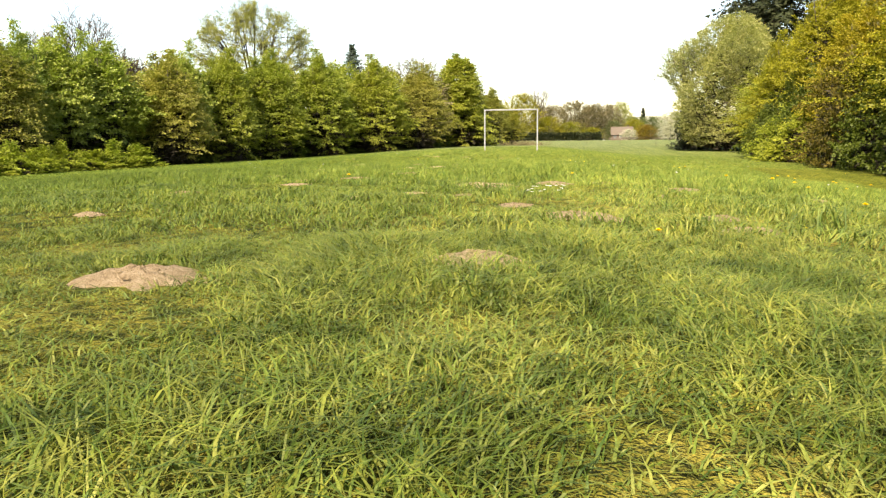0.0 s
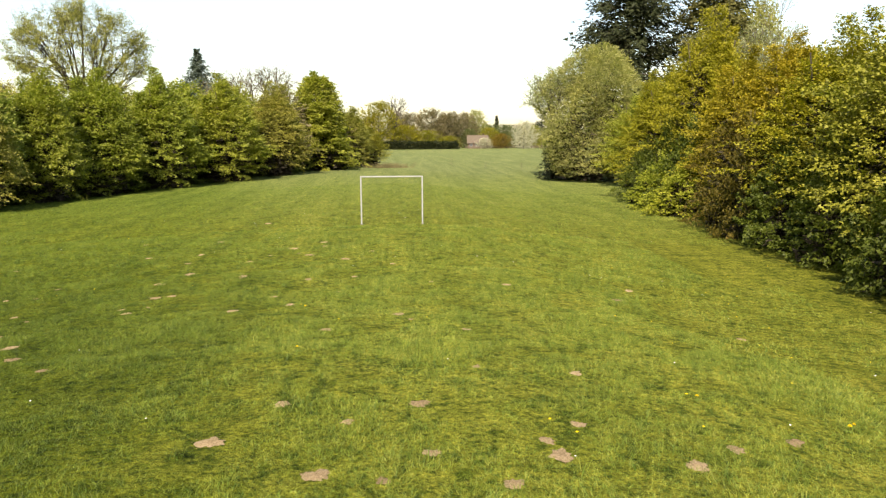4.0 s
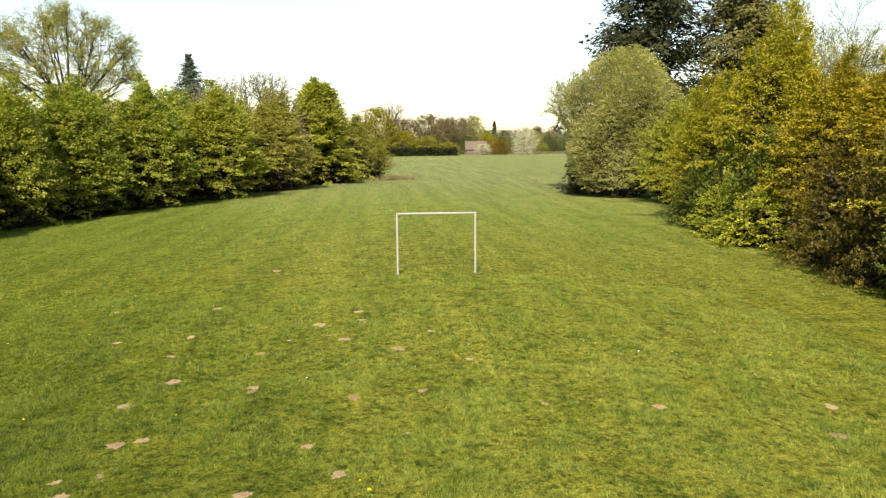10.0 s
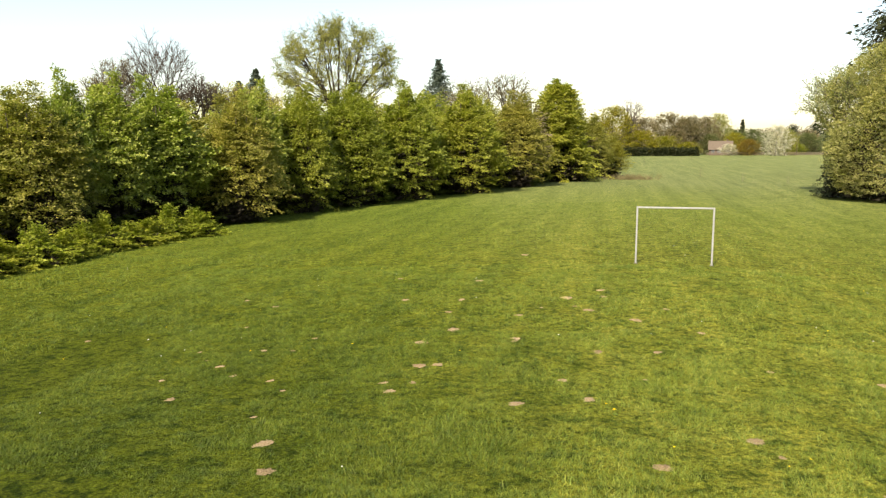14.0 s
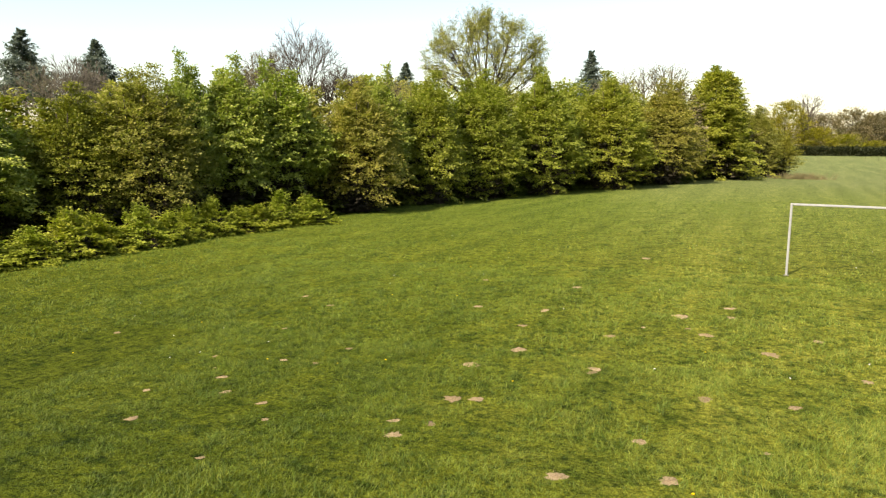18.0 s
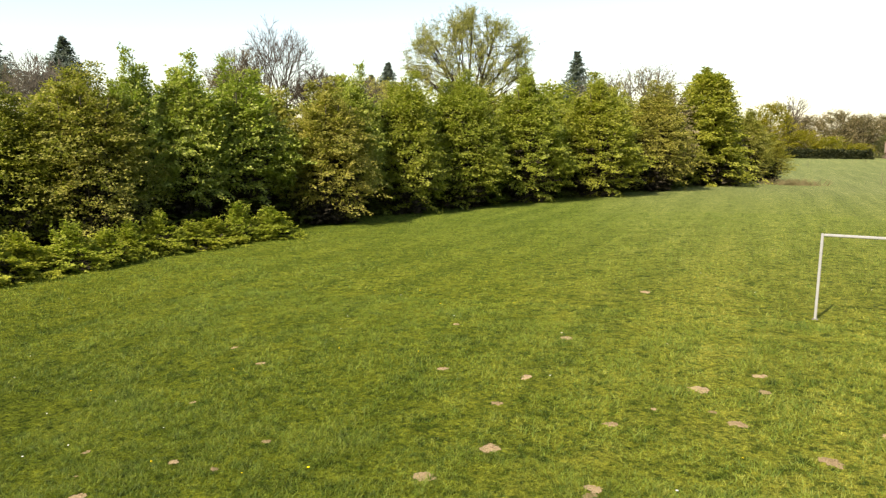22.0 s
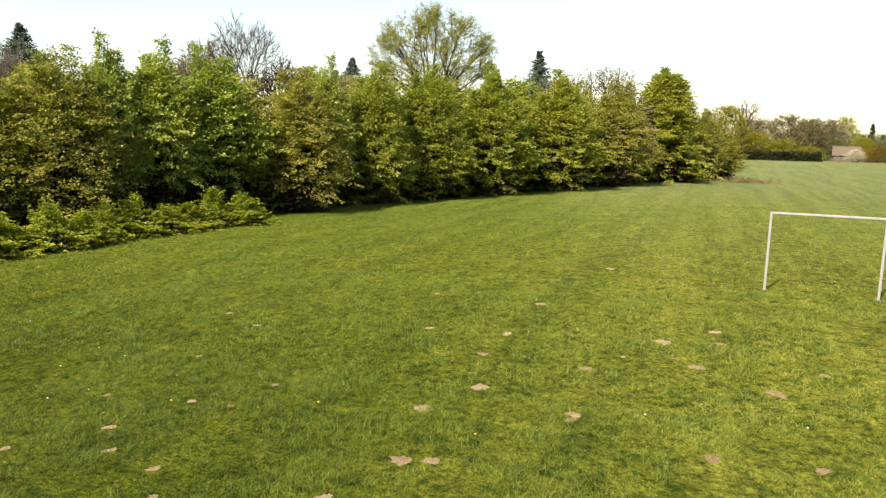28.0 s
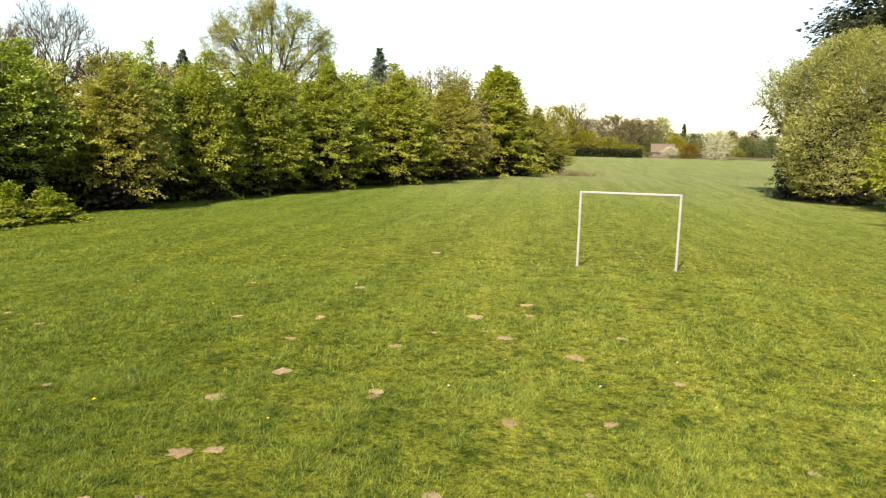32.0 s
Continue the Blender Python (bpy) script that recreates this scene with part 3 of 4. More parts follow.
# ---- trees and shrubs ----
def crown_mesh(seed, H, R, base, n, leaves, reach, length, width, mat, shape="row", layer=0.10, inner=0.26, shoots=0, core=200, bough=0, peaks=0):
    """A leafy crown, H high and R in radius, of many flat sprays; uneven outline, layered boughs, gaps."""
    rng = np.random.default_rng(seed)

    def prof(u):
        if shape == "dome":
            return R * np.sqrt(np.clip(1 - (2 * u - 0.86) ** 2 / 1.30, 0.02, 1))
        if shape == "bush":
            return R * np.sqrt(np.clip(1 - u ** 2.2, 0.03, 1))
        if shape == "spire":
            return R * np.clip(1.02 - u, 0.01, 1) ** 0.52
        return R * np.where(u < 0.30, 0.50 + 0.50 * np.sin(np.pi / 2 * u / 0.30), np.clip(1 - ((u - 0.30) / 0.71) ** 2.0, 0.02, 1) ** 0.68)
    full, H = H, H * (0.85 if peaks else 1.0)
    u = rng.uniform(0, 1, n * 4)
    u = u[rng.uniform(0, 1, n * 4) < prof(u) / R][:n]
    n = len(u)
    th = rng.uniform(0, 2 * np.pi, n)
    ph = rng.uniform(0, 6.28, 6)
    lobes = 1 + 0.20 * np.sin(3 * th + ph[0] + 4 * u) + 0.15 * np.sin(5 * th + ph[1] - 9 * u) + layer * np.sin(2 * np.pi * u * H / 1.25 + ph[2] + 2.5 * np.sin(th * 2 + ph[3]))
    if bough:
        # boughs reach out from the stem, spread flat and taper to a point; sprays sit along them
        k = int(0.68 * n) // bough
        # the shaded foot of the crown carries fewer boughs
        keep = np.flatnonzero(rng.uniform(0, 1, n) < 0.42 + 0.58 * np.clip(u / 0.42, 0, 1))[:k]
        u, th, lob, k = u[keep], th[keep], lobes[keep], len(keep)
        tip = prof(u) * lob * rng.uniform(0.80, 1.12, k)
        span = np.clip(0.62 * tip, 0.5, 0.55 * R) * rng.uniform(0.8, 1.2, k)
        rise = 0.04 + 1.5 * u ** 1.9 + rng.normal(0, 0.12, k)
        ax = unit(np.stack([np.cos(th), np.sin(th), rise], 1))
        sd = unit(np.stack([-np.sin(th), np.cos(th), rng.normal(0, 0.15, k)], 1))
        root = np.stack([(tip - span) * np.cos(th), (tip - span) * np.sin(th), base + u * (H - base) + 0.2 * np.sin(3 * th + ph[4])], 1)
        f = np.linspace(0.12, 1.0, bough)[None, :] * np.ones((k, 1)) + rng.normal(0, 0.05, (k, bough))
        off = rng.uniform(-1, 1, (k, bough)) * (1.05 - f) * 0.55 * span[:, None]
        c = root[:, None, :] + ax[:, None, :] * (f * span[:, None])[..., None] + sd[:, None, :] * off[..., None]
        c[..., 2] -= 0.22 * span[:, None] * f * f * (u < 0.7)[:, None] + rng.normal(0, 0.05, (k, bough))
        o = ax[:, None, :] + sd[:, None, :] * (off / (0.5 * span[:, None]))[..., None] * 0.7 - np.array([0, 0, 0.25]) * f[..., None]
        c, o = c.reshape(-1, 3), o.reshape(-1, 3)
        # fill between the boughs
        k = int(0.85 * len(c))
        uf, tf = 0.06 + 0.92 * rng.uniform(0, 1, k) ** 0.62, rng.uniform(0, 2 * np.pi, k)
        rf = prof(uf) * (1 + 0.14 * np.sin(3 * tf + ph[0] + 4 * uf)) * rng.uniform(0.62, 0.98, k)
        c = np.concatenate([c, np.stack([rf * np.cos(tf), rf * np.sin(tf), base + uf * (H - base)], 1)])
        o = np.concatenate([o, np.stack([np.cos(tf), np.sin(tf), rng.normal(0.35, 0.25, k)], 1)])
    else:
        rho = np.clip(1 - np.abs(rng.normal(0, inner, n)), 0.12, 1)
        r = prof(u) * lobes * rho
        c = np.stack([r * np.cos(th), r * np.sin(th), base + u * (H - base) + 0.25 * np.sin(3 * th + ph[4])], 1)
        rise = 0.12 + 0.9 * u ** 3 if shape != "dome" else 0.25 + 0.9 * u
        o = np.stack([np.cos(th), np.sin(th), rise + rng.normal(0, 0.22, n)], 1)
    H = full
    for i in range(peaks):
        # each main stem ends in a pointed head of its own
        a, d = 2.4 * i + rng.normal(0, 0.4), (0.10 + 0.50 * i / peaks) * R
        top, k = H * (1.07 - 0.33 * i / peaks) * rng.uniform(0.96, 1.03), int(0.07 * len(c))
        up = 0.58 + 0.42 * rng.uniform(0, 1, k) ** 1.45
        rad = 0.35 * R * np.clip((1.0 - up) / 0.42, 0.0, 1) ** 1.1 * np.sqrt(rng.uniform(0.25, 1.0, k)) * (1 + 0.22 * np.sin(2 * np.pi * up * top / 0.8))
        w = rng.uniform(0, 2 * np.pi, k)
        lean = (up - 0.58) * 0.25 * R
        c = np.concatenate([c, np.stack([(d + lean) * math.cos(a) + rad * np.cos(w), (d + lean) * math.sin(a) + rad * np.sin(w), up * top], 1)])
        o = np.concatenate([o, np.stack([np.cos(w), np.sin(w), rng.normal(0.55, 0.25, k)], 1)])
    if shoots:
        k = rng.integers(7, 12, shoots)
        sc, so = [], []
        for i in range(shoots):
            a, d = rng.uniform(0, 6.28), rng.uniform(0.0, 0.55) * R
            z0, l = H * (0.90 - 0.42 * d / R) * rng.uniform(0.92, 1.0), rng.uniform(0.5, 1.5)
            for j in range(k[i]):
                w = 0.14 * (1 - j / k[i])
                sc.append((d * math.cos(a) + rng.normal(0, w), d * math.sin(a) + rng.normal(0, w), z0 + l * j / k[i]))
                so.append((rng.normal(0, 0.5), rng.normal(0, 0.5), 1.0))
        c, o = np.concatenate([c, sc]), np.concatenate([o, so])
    v, q = sprays(rng, c, o, leaves, reach * rng.uniform(0.7, 1.3, len(c)), length, width)
    # dark twig-like blades stand in for shade inside the lower crown
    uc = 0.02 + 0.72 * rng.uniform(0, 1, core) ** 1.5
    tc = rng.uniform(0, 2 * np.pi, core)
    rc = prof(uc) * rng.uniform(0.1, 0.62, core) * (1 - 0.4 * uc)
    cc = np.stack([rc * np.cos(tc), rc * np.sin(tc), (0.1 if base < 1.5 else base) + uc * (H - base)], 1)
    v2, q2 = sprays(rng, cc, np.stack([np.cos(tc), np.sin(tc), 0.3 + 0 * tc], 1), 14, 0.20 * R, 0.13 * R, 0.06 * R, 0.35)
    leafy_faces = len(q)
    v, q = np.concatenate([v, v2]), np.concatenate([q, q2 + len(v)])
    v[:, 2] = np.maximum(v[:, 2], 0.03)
    me = mesh_from("crown", v, q, None, (mat, CROWN_SHADE), False)
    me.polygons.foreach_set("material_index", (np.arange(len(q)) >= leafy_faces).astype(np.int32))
    return me


def stem_mesh(seed, H, R, mat, stems=1, limbs=9, thick=0.14):
    rng = np.random.default_rng(seed)
    t = Tubes()
    for s in range(stems):
        a, d = rng.uniform(0, 6.28), (0.0 if stems == 1 else rng.uniform(0.15, 0.5))
        z = np.linspace(-0.15, 0.86 * H, 9)
        wob = np.cumsum(rng.normal(0, 0.06, (9, 2)), 0)
        f = z / H
        lean = 0.0 if stems == 1 else 0.35 * R
        p = np.stack([d * math.cos(a) + wob[:, 0] + lean * f * math.cos(a), d * math.sin(a) + wob[:, 1] + lean * f * math.sin(a), z], 1)
        rad = thick * (1 - 0.85 * np.clip(f, 0, 1)) / (1 if stems == 1 else 1.4)
        rad[0] *= 1.35
        t.add(p, rad, 7)
        for i in range(limbs // stems + 1):
            j = rng.integers(1, 8)
            b, l = rng.uniform(0, 6.28), R * rng.uniform(0.55, 0.85) * (1.05 - 0.5 * j / 8)
            k = np.linspace(0, 1, 5)[:, None]
            e = np.array([math.cos(b) * l, math.sin(b) * l, l * rng.uniform(0.1, 0.7)])
            q = p[j] + k * e + np.array([0, 0, 0.25 * l]) * k * (1 - k)
            t.add(q, rad[j] * 0.45 * (1 - 0.8 * k[:, 0]), 5)
    return t.mesh("trunk", mat)


SHAPES = {}


def leafy(key, mat, **kw):
    """Crown and trunk meshes of one build and leaf, made once."""
    if (key, mat.name) not in SHAPES:
        spec = {
            "maple": dict(H=8.4, R=2.9, base=1.5, n=2300, leaves=16, reach=0.42, length=0.145, width=0.1, layer=0.093, shoots=26, core=260, bough=6, peaks=4),
            "hornbeam": dict(H=9.0, R=3.3, base=0.4, n=2800, leaves=17, reach=0.46, length=0.133, width=0.09, layer=0.112, shoots=28, core=280, bough=7, peaks=4),
            "thin": dict(H=8.0, R=2.9, base=0.7, n=2200, leaves=16, reach=0.4, length=0.107, width=0.075, layer=0.081, inner=0.30, shoots=34, core=220, bough=6, peaks=5),
            "back": dict(H=8.6, R=3.1, base=0.3, n=900, leaves=14, reach=0.55, length=0.20, width=0.14, layer=0.12, shoots=18, core=260),
            "spire": dict(H=11.0, R=4.0, base=0.2, n=3200, leaves=17, reach=0.58, length=0.18, width=0.115, layer=0.16, shape="spire", shoots=9, core=320, bough=7),
            "gold": dict(H=9.5, R=3.5, base=0.6, n=2900, leaves=17, reach=0.37, length=0.095, width=0.07, layer=0.081, inner=0.22, shoots=36, core=260, bough=6, peaks=5),
            "broad": dict(H=8.0, R=3.3, base=0.6, n=2700, leaves=17, reach=0.38, length=0.1, width=0.076, layer=0.087, inner=0.20, shoots=30, core=260, bough=6, peaks=4),
            "bush": dict(H=2.4, R=1.9, base=0.05, n=470, leaves=28, reach=0.34, length=0.095, width=0.075, layer=0.06, shape="bush", shoots=8, core=180),
            "low": dict(H=1.5, R=1.35, base=0.03, n=230, leaves=22, reach=0.34, length=0.115, width=0.085, layer=0.05, shape="bush", shoots=12, core=90),
            "willow": dict(H=13.6, R=5.7, base=0.6, n=12500, leaves=11, reach=0.42, length=0.17, width=0.07, layer=0.02, inner=0.17, shape="dome", shoots=40, core=120),
            "tall_bush": dict(H=4.4, R=2.2, base=0.05, n=700, leaves=26, reach=0.36, length=0.105, width=0.075, layer=0.06, shape="bush", shoots=8, core=240),
            "under": dict(H=2.4, R=1.9, base=0.05, n=170, leaves=18, reach=0.42, length=0.16, width=0.12, layer=0.06, shape="bush", shoots=4, core=120),
            "far": dict(H=14.0, R=6.0, base=0.3, n=1250, leaves=14, reach=1.0, length=0.30, width=0.20, layer=0.05, inner=0.4, shape="dome", shoots=10, core=6),
        }[key]
        seed = 100 + len(SHAPES) * 7
        stems = 4 if key in ("maple", "thin", "hornbeam", "gold", "broad") else 1
        SHAPES[key, mat.name] = (crown_mesh(seed, mat=mat, **spec), stem_mesh(seed + 1, spec["H"], spec["R"], BARK, stems, 12, 0.012 * spec["H"] + 0.02), spec["H"], spec["R"])
    return SHAPES[key, mat.name]


def tree(key, mat, x, y, top, radius, label, name="tree", category="tree", group="", turn=None):
    """A tree whose crown reaches the height top over sea level of the field, of that radius."""
    crown, trunk, H, R = leafy(key, mat)
    z = ground_z(x, y)
    s = (top - z) / H
    turn = (x * 7.3 + y * 3.1) % 6.28 if turn is None else turn
    own = math.sin(x * 12.9 + y * 7.7)
    m = Matrix.Translation((x, y, z)) @ Matrix.Rotation(0.045 * own, 4, "Y") @ Matrix.Rotation(turn, 4, "Z") @ Matrix.Diagonal((radius / R * (1 + 0.10 * own), radius / R * (1 - 0.08 * own), s, 1))
    t = thing(name, m, label, category, group)
    part("trunk", trunk, t)
    part("crown", crown, t)
    return t


def branching(seed, H, R, levels, leaf_mat, bark, leaf=0.0, twig=0.03, per=5, first=0.22, thick=None):
    """An open tree: a trunk that forks again and again, with fine twigs and a few small leaves."""
    rng = np.random.default_rng(seed)
    t = Tubes()
    ends, dirs = [], []

    def grow(p, d, length, radius, level):
        k = np.linspace(0, 1, 4)[:, None]
        bend = rng.normal(0, 0.12, 3) * length
        e = p + d * length
        q = p + (e - p) * k + bend * k * (1 - k)
        t.add(q, np.linspace(radius, radius * 0.62, 4), 6 if level < 2 else (4 if level < 4 else 3))
        if level >= levels - 2:
            for f in (0.4, 0.7, 1.0):
                ends.append(p + (e - p) * f)
                dirs.append(d)
        if level == levels:
            return
        n = 3 if level else 5
        a0 = rng.uniform(0, 6.28)
        side = np.cross(d, [0.3, 0.5, 0.81])
        side /= np.linalg.norm(side)
        other = np.cross(d, side)
        for i in range(n):
            a = a0 + 6.28 * i / n + rng.normal(0, 0.3)
            open_ = rng.uniform(0.35, 0.75) if level else rng.uniform(0.3, 0.9) * min(1.0, 1.6 * R / H)
            w = d * math.cos(open_) + (side * math.cos(a) + other * math.sin(a)) * math.sin(open_) + np.array([0, 0, 0.12])
            w /= np.linalg.norm(w)
            s0 = p + (e - p) * (1.0 if i < 2 else rng.uniform(0.55, 0.95))
            grow(s0, w, length * rng.uniform(0.58, 0.82), max(radius * 0.56, twig * 0.5), level + 1)
    grow(np.array([0, 0, -0.2]), np.array([0.0, 0.0, 1.0]), H * first, thick or H * 0.02, 0)
    allv = np.concatenate(t.v)
    sx, sz = R / np.percentile(np.abs(allv[:, :2]), 98), H / np.percentile(allv[:, 2], 99.7)
    t.v = [v * np.array([sx, sx, sz]) for v in t.v]
    crown = None
    if leaf:
        c = np.array(ends) * np.array([sx, sx, sz])
        v, q = sprays(rng, c, np.array(dirs) + rng.normal(0, 0.4, (len(c), 3)), per, leaf * 3.0, leaf, leaf * 0.5, 0.3)
        crown = mesh_from("foliage", v, q, None, (leaf_mat,), False)
    return t.mesh("branchwork", bark), crown


def open_tree(seed, x, y, H, R, label, leaf_mat=None, leaf=0.0, per=5, levels=5, bark=None, group="", first=0.22):
    wood, crown = branching(seed, H, R, levels, leaf_mat, bark or GREYBARK, leaf, 0.05, per, first)
    t = thing("tree", pose(x, y, ground_z(x, y)), label, "tree", group)
    part("branchwork", wood, t)
    if crown:
        part("foliage", crown, t)
    return t


def fan_tree(seed, x, y, H, R, label, leaf_mat=None, leaf=0.0, per=6, fork=0.16, low=0.30, limbs=11, spread=7):
    """A wide old tree: limbs fan out from a low fork to a round crown, with finer and finer twigs towards its outside."""
    rng = np.random.default_rng(seed)
    t, ends, outs = Tubes(), [], []
    mid, half = H * (1 + low) / 2, H * (1 - low) / 2

    def shell(a, e, f=1.0):
        return np.array([R * f * math.cos(e) * math.cos(a), R * f * math.cos(e) * math.sin(a), mid + half * f * math.sin(e)])

    def line(p, q, r0, r1, sides, sag):
        k = np.linspace(0, 1, 5)[:, None]
        w = p + (q - p) * k + (np.array([0, 0, sag]) + rng.normal(0, 0.04, 3)) * np.linalg.norm(q - p) * k * (1 - k)
        t.add(w, np.linspace(r0, r1, 5), sides)
        return w
    root = H * 0.018
    base = np.array([0, 0, fork * H])
    t.add([(0, 0, -0.3), (0.1, 0, fork * H * 0.5), tuple(base + (0, 0, 0.3))], [root * 1.5, root * 1.15, root], 9)
    for i in range(limbs):
        a, e = 6.283 * i * 0.382 + rng.normal(0, 0.2), math.asin(-0.55 + 1.5 * (i + 0.5) / limbs)
        limb = line(base + rng.normal(0, 0.15, 3), shell(a, e, rng.uniform(0.8, 0.95)), root * 0.55, root * 0.10, 6, 0.25)
        for j in range(spread):
            s0 = limb[rng.integers(1, 4)] * 0.5 + limb[rng.integers(2, 5)] * 0.5
            a2, e2 = a + rng.normal(0, 0.42), np.clip(e + rng.normal(0, 0.32), -0.9, 1.5)
            sub = line(s0, shell(a2, e2, rng.uniform(0.85, 1.02)), root * 0.16, root * 0.05, 5, 0.12)
            for k in range(spread):
                s1 = sub[rng.integers(1, 5)]
                tip = shell(a2 + rng.normal(0, 0.2), np.clip(e2 + rng.normal(0, 0.17), -1.0, 1.56), rng.uniform(0.8, 1.05))
                tw = line(s1, tip, root * 0.06, root * 0.03, 3, 0.08)
                for m in range(4):
                    q = tw[rng.integers(1, 5)]
                    w = rng.normal(0, 0.055 * R, 3) + 0.05 * (q - np.array([0, 0, mid])) + np.array([0, 0, 0.03 * R])
                    t.add([q, q + w * 0.5 + rng.normal(0, 0.02 * R, 3), q + w], [root * 0.035, root * 0.028, root * 0.02], 3)
                    for f in (0.3, 0.65, 1.0):
                        ends.append(q + w * f)
                        outs.append(w + rng.normal(0, 0.3, 3))
    th = thing("tree", pose(x, y, ground_z(x, y)), label, "tree")
    part("branchwork", t.mesh("branchwork", TWIGGY), th)
    if leaf:
        v, q = sprays(rng, np.array(ends), np.array(outs), per, leaf * 2.6, leaf, leaf * 0.55, 0.3)
        part("foliage", mesh_from("foliage", v, q, None, (leaf_mat,), False), th)
    return th


CONES = {}


def conifer(x, y, H, R, label, mat=None, coarse=1.0, bare=0.06, group=""):
    mat = mat or NEEDLE
    slim = round(R / H, 2)
    key = (mat.name, coarse, bare, slim)
    if key not in CONES:
        rng = np.random.default_rng(500 + len(CONES))
        h0, r0 = 20.0, 20.0 * slim
        t, c, o, w = Tubes(), [], [], []
        t.add([(0, 0, -0.3), (0.05, 0, 7), (0, 0.06, 14), (0, 0, 19.9)], [0.32, 0.22, 0.12, 0.02], 8)
        z = h0 * bare
        while z < h0 * 0.985:
            u = z / h0
            for i in range(13 if coarse < 1.3 else 8):
                a, l = rng.uniform(0, 6.28), r0 * (1 - u) ** (1.12 if mat is HAZEFIR else 0.85 if coarse < 1.2 else 1.0) * rng.uniform(0.5, 1.15) + 0.05
                tip = np.array([math.cos(a) * l, math.sin(a) * l, l * (0.25 - 0.5 * (1 - u)) + rng.normal(0, 0.1)])
                k = np.linspace(0, 1, 4)[:, None]
                t.add(np.array([0, 0, z]) + tip * k - np.array([0, 0, 0.2 * l]) * k * (1 - k), 0.05 * (1 - 0.8 * k[:, 0]) * (0.4 + l / r0), 4)
                m = max(3, int(l / (0.34 * coarse)))
                for f in np.linspace(0.22, 1, m):
                    c.append(np.array([0, 0, z]) + tip * f - np.array([0, 0, 0.2 * l]) * f * (1 - f))
                    o.append(tip / l + rng.normal(0, 0.25, 3) - np.array([0, 0, 0.25]))
                    w.append(min(1.15, 0.14 + 0.34 * l) * (1.15 - 0.5 * f) * coarse ** 0.4)
            z += (0.44 + 0.30 * (1 - u)) * (1 + 0.25 * (coarse - 1))
        v, q = sprays(rng, np.array(c), np.array(o), 14, np.array(w), 0.36 * coarse ** 0.5, 0.13 * coarse, 0.20, 0.35)
        CONES[key] = (t.mesh("trunk", BARK), mesh_from("needles", v, q, None, (mat,), False))
    trunk, needles = CONES[key]
    m = Matrix.Translation((x, y, ground_z(x, y))) @ Matrix.Rotation(x, 4, "Z") @ Matrix.Scale(H / 20.0, 4)
    t = thing("conifer", m, label, "conifer", group)
    part("trunk", trunk, t)
    part("needles", needles, t)


MAPLE_L = "dense green young maple with layered leaves beside the meadow"
HORN_L = "yellow-green hornbeam with layered boughs down to the grass"
OLIVE_L = "olive-bronze young tree just coming into leaf at the meadow edge"
ROW = "row of trees along the meadow"
for x, y, top, r, key, mat, label in [
        (-32.6, 31.0, 6.0, 3.0, "maple", GREEN, MAPLE_L), (-31.7, 36.0, 5.8, 2.6, "thin", THICK, "greyish-green young tree with small leaves"),
        (-30.4, 39.4, 6.9, 3.1, "thin", OLIVE, OLIVE_L), (-31.2, 42.6, 7.6, 1.9, "maple", GREEN, MAPLE_L),
        (-30.6, 45.6, 7.7, 2.5, "maple", GREEN, MAPLE_L), (-29.9, 49.2, 7.9, 3.0, "maple", GREEN, MAPLE_L),
        (-27.1, 54.0, 7.4, 3.1, "thin", OLIVE, OLIVE_L), (-28.0, 57.8, 8.3, 2.3, "maple", GREEN, MAPLE_L),
        (-26.2, 61.9, 8.6, 3.0, "hornbeam", HORN, HORN_L), (-24.2, 67.5, 9.2, 3.4, "hornbeam", HORN, HORN_L),
        (-20.6, 73.7, 9.8, 3.5, "hornbeam", HORN, HORN_L), (-16.4, 80.0, 9.9, 3.7, "hornbeam", HORN, HORN_L),
        (-12.4, 87.0, 9.5, 3.3, "thin", OLIVE, OLIVE_L), (-8.7, 99.0, 11.7, 4.7, "spire", HORN, "bright yellow-green hornbeam with pointed top and drooping boughs"),
        (-4.8, 108.0, 8.0, 2.9, "thin", OLIVE, OLIVE_L), (-2.2, 112.0, 5.4, 2.2, "thin", THICK, OLIVE_L)]:
    tree(key, mat, x, y, top, r * 1.07, label, group=ROW)
for x, y, top, r, key, mat, label in [
        (-35.5, 35.0, 5.8, 3.0, "back", THICK, "greyish-green young tree with small leaves"),
        (-35.0, 42.0, 6.6, 3.0, "back", OLIVE, OLIVE_L), (-34.0, 49.0, 7.6, 3.0, "back", GREEN, MAPLE_L), (-33.0, 55.5, 7.4, 3.0, "back", OLIVE, OLIVE_L),
        (-31.0, 62.0, 7.9, 3.0, "back", GREEN, MAPLE_L), (-28.5, 69.0, 8.2, 3.2, "back", HORN, HORN_L), (-25.5, 75.5, 8.8, 3.3, "back", OLIVE, OLIVE_L),
        (-21.0, 82.0, 9.6, 3.4, "back", HORN, HORN_L), (-16.5, 88.5, 9.6, 3.4, "back", OLIVE, OLIVE_L), (-12.5, 96.0, 9.6, 3.4, "back", RUSSET, "brownish tree with bare twigs behind the row"),
        (-8.5, 104.0, 8.8, 3.2, "back", RUSSET, "brownish tree with bare twigs behind the row")]:
    tree(key, mat, x, y, top, r * 1.1, label, group=ROW)
rs = np.random.default_rng(77)
edge = [(-28.6, 22), (-28.2, 28), (-27.9, 36), (-27.4, 44), (-26.4, 52)]
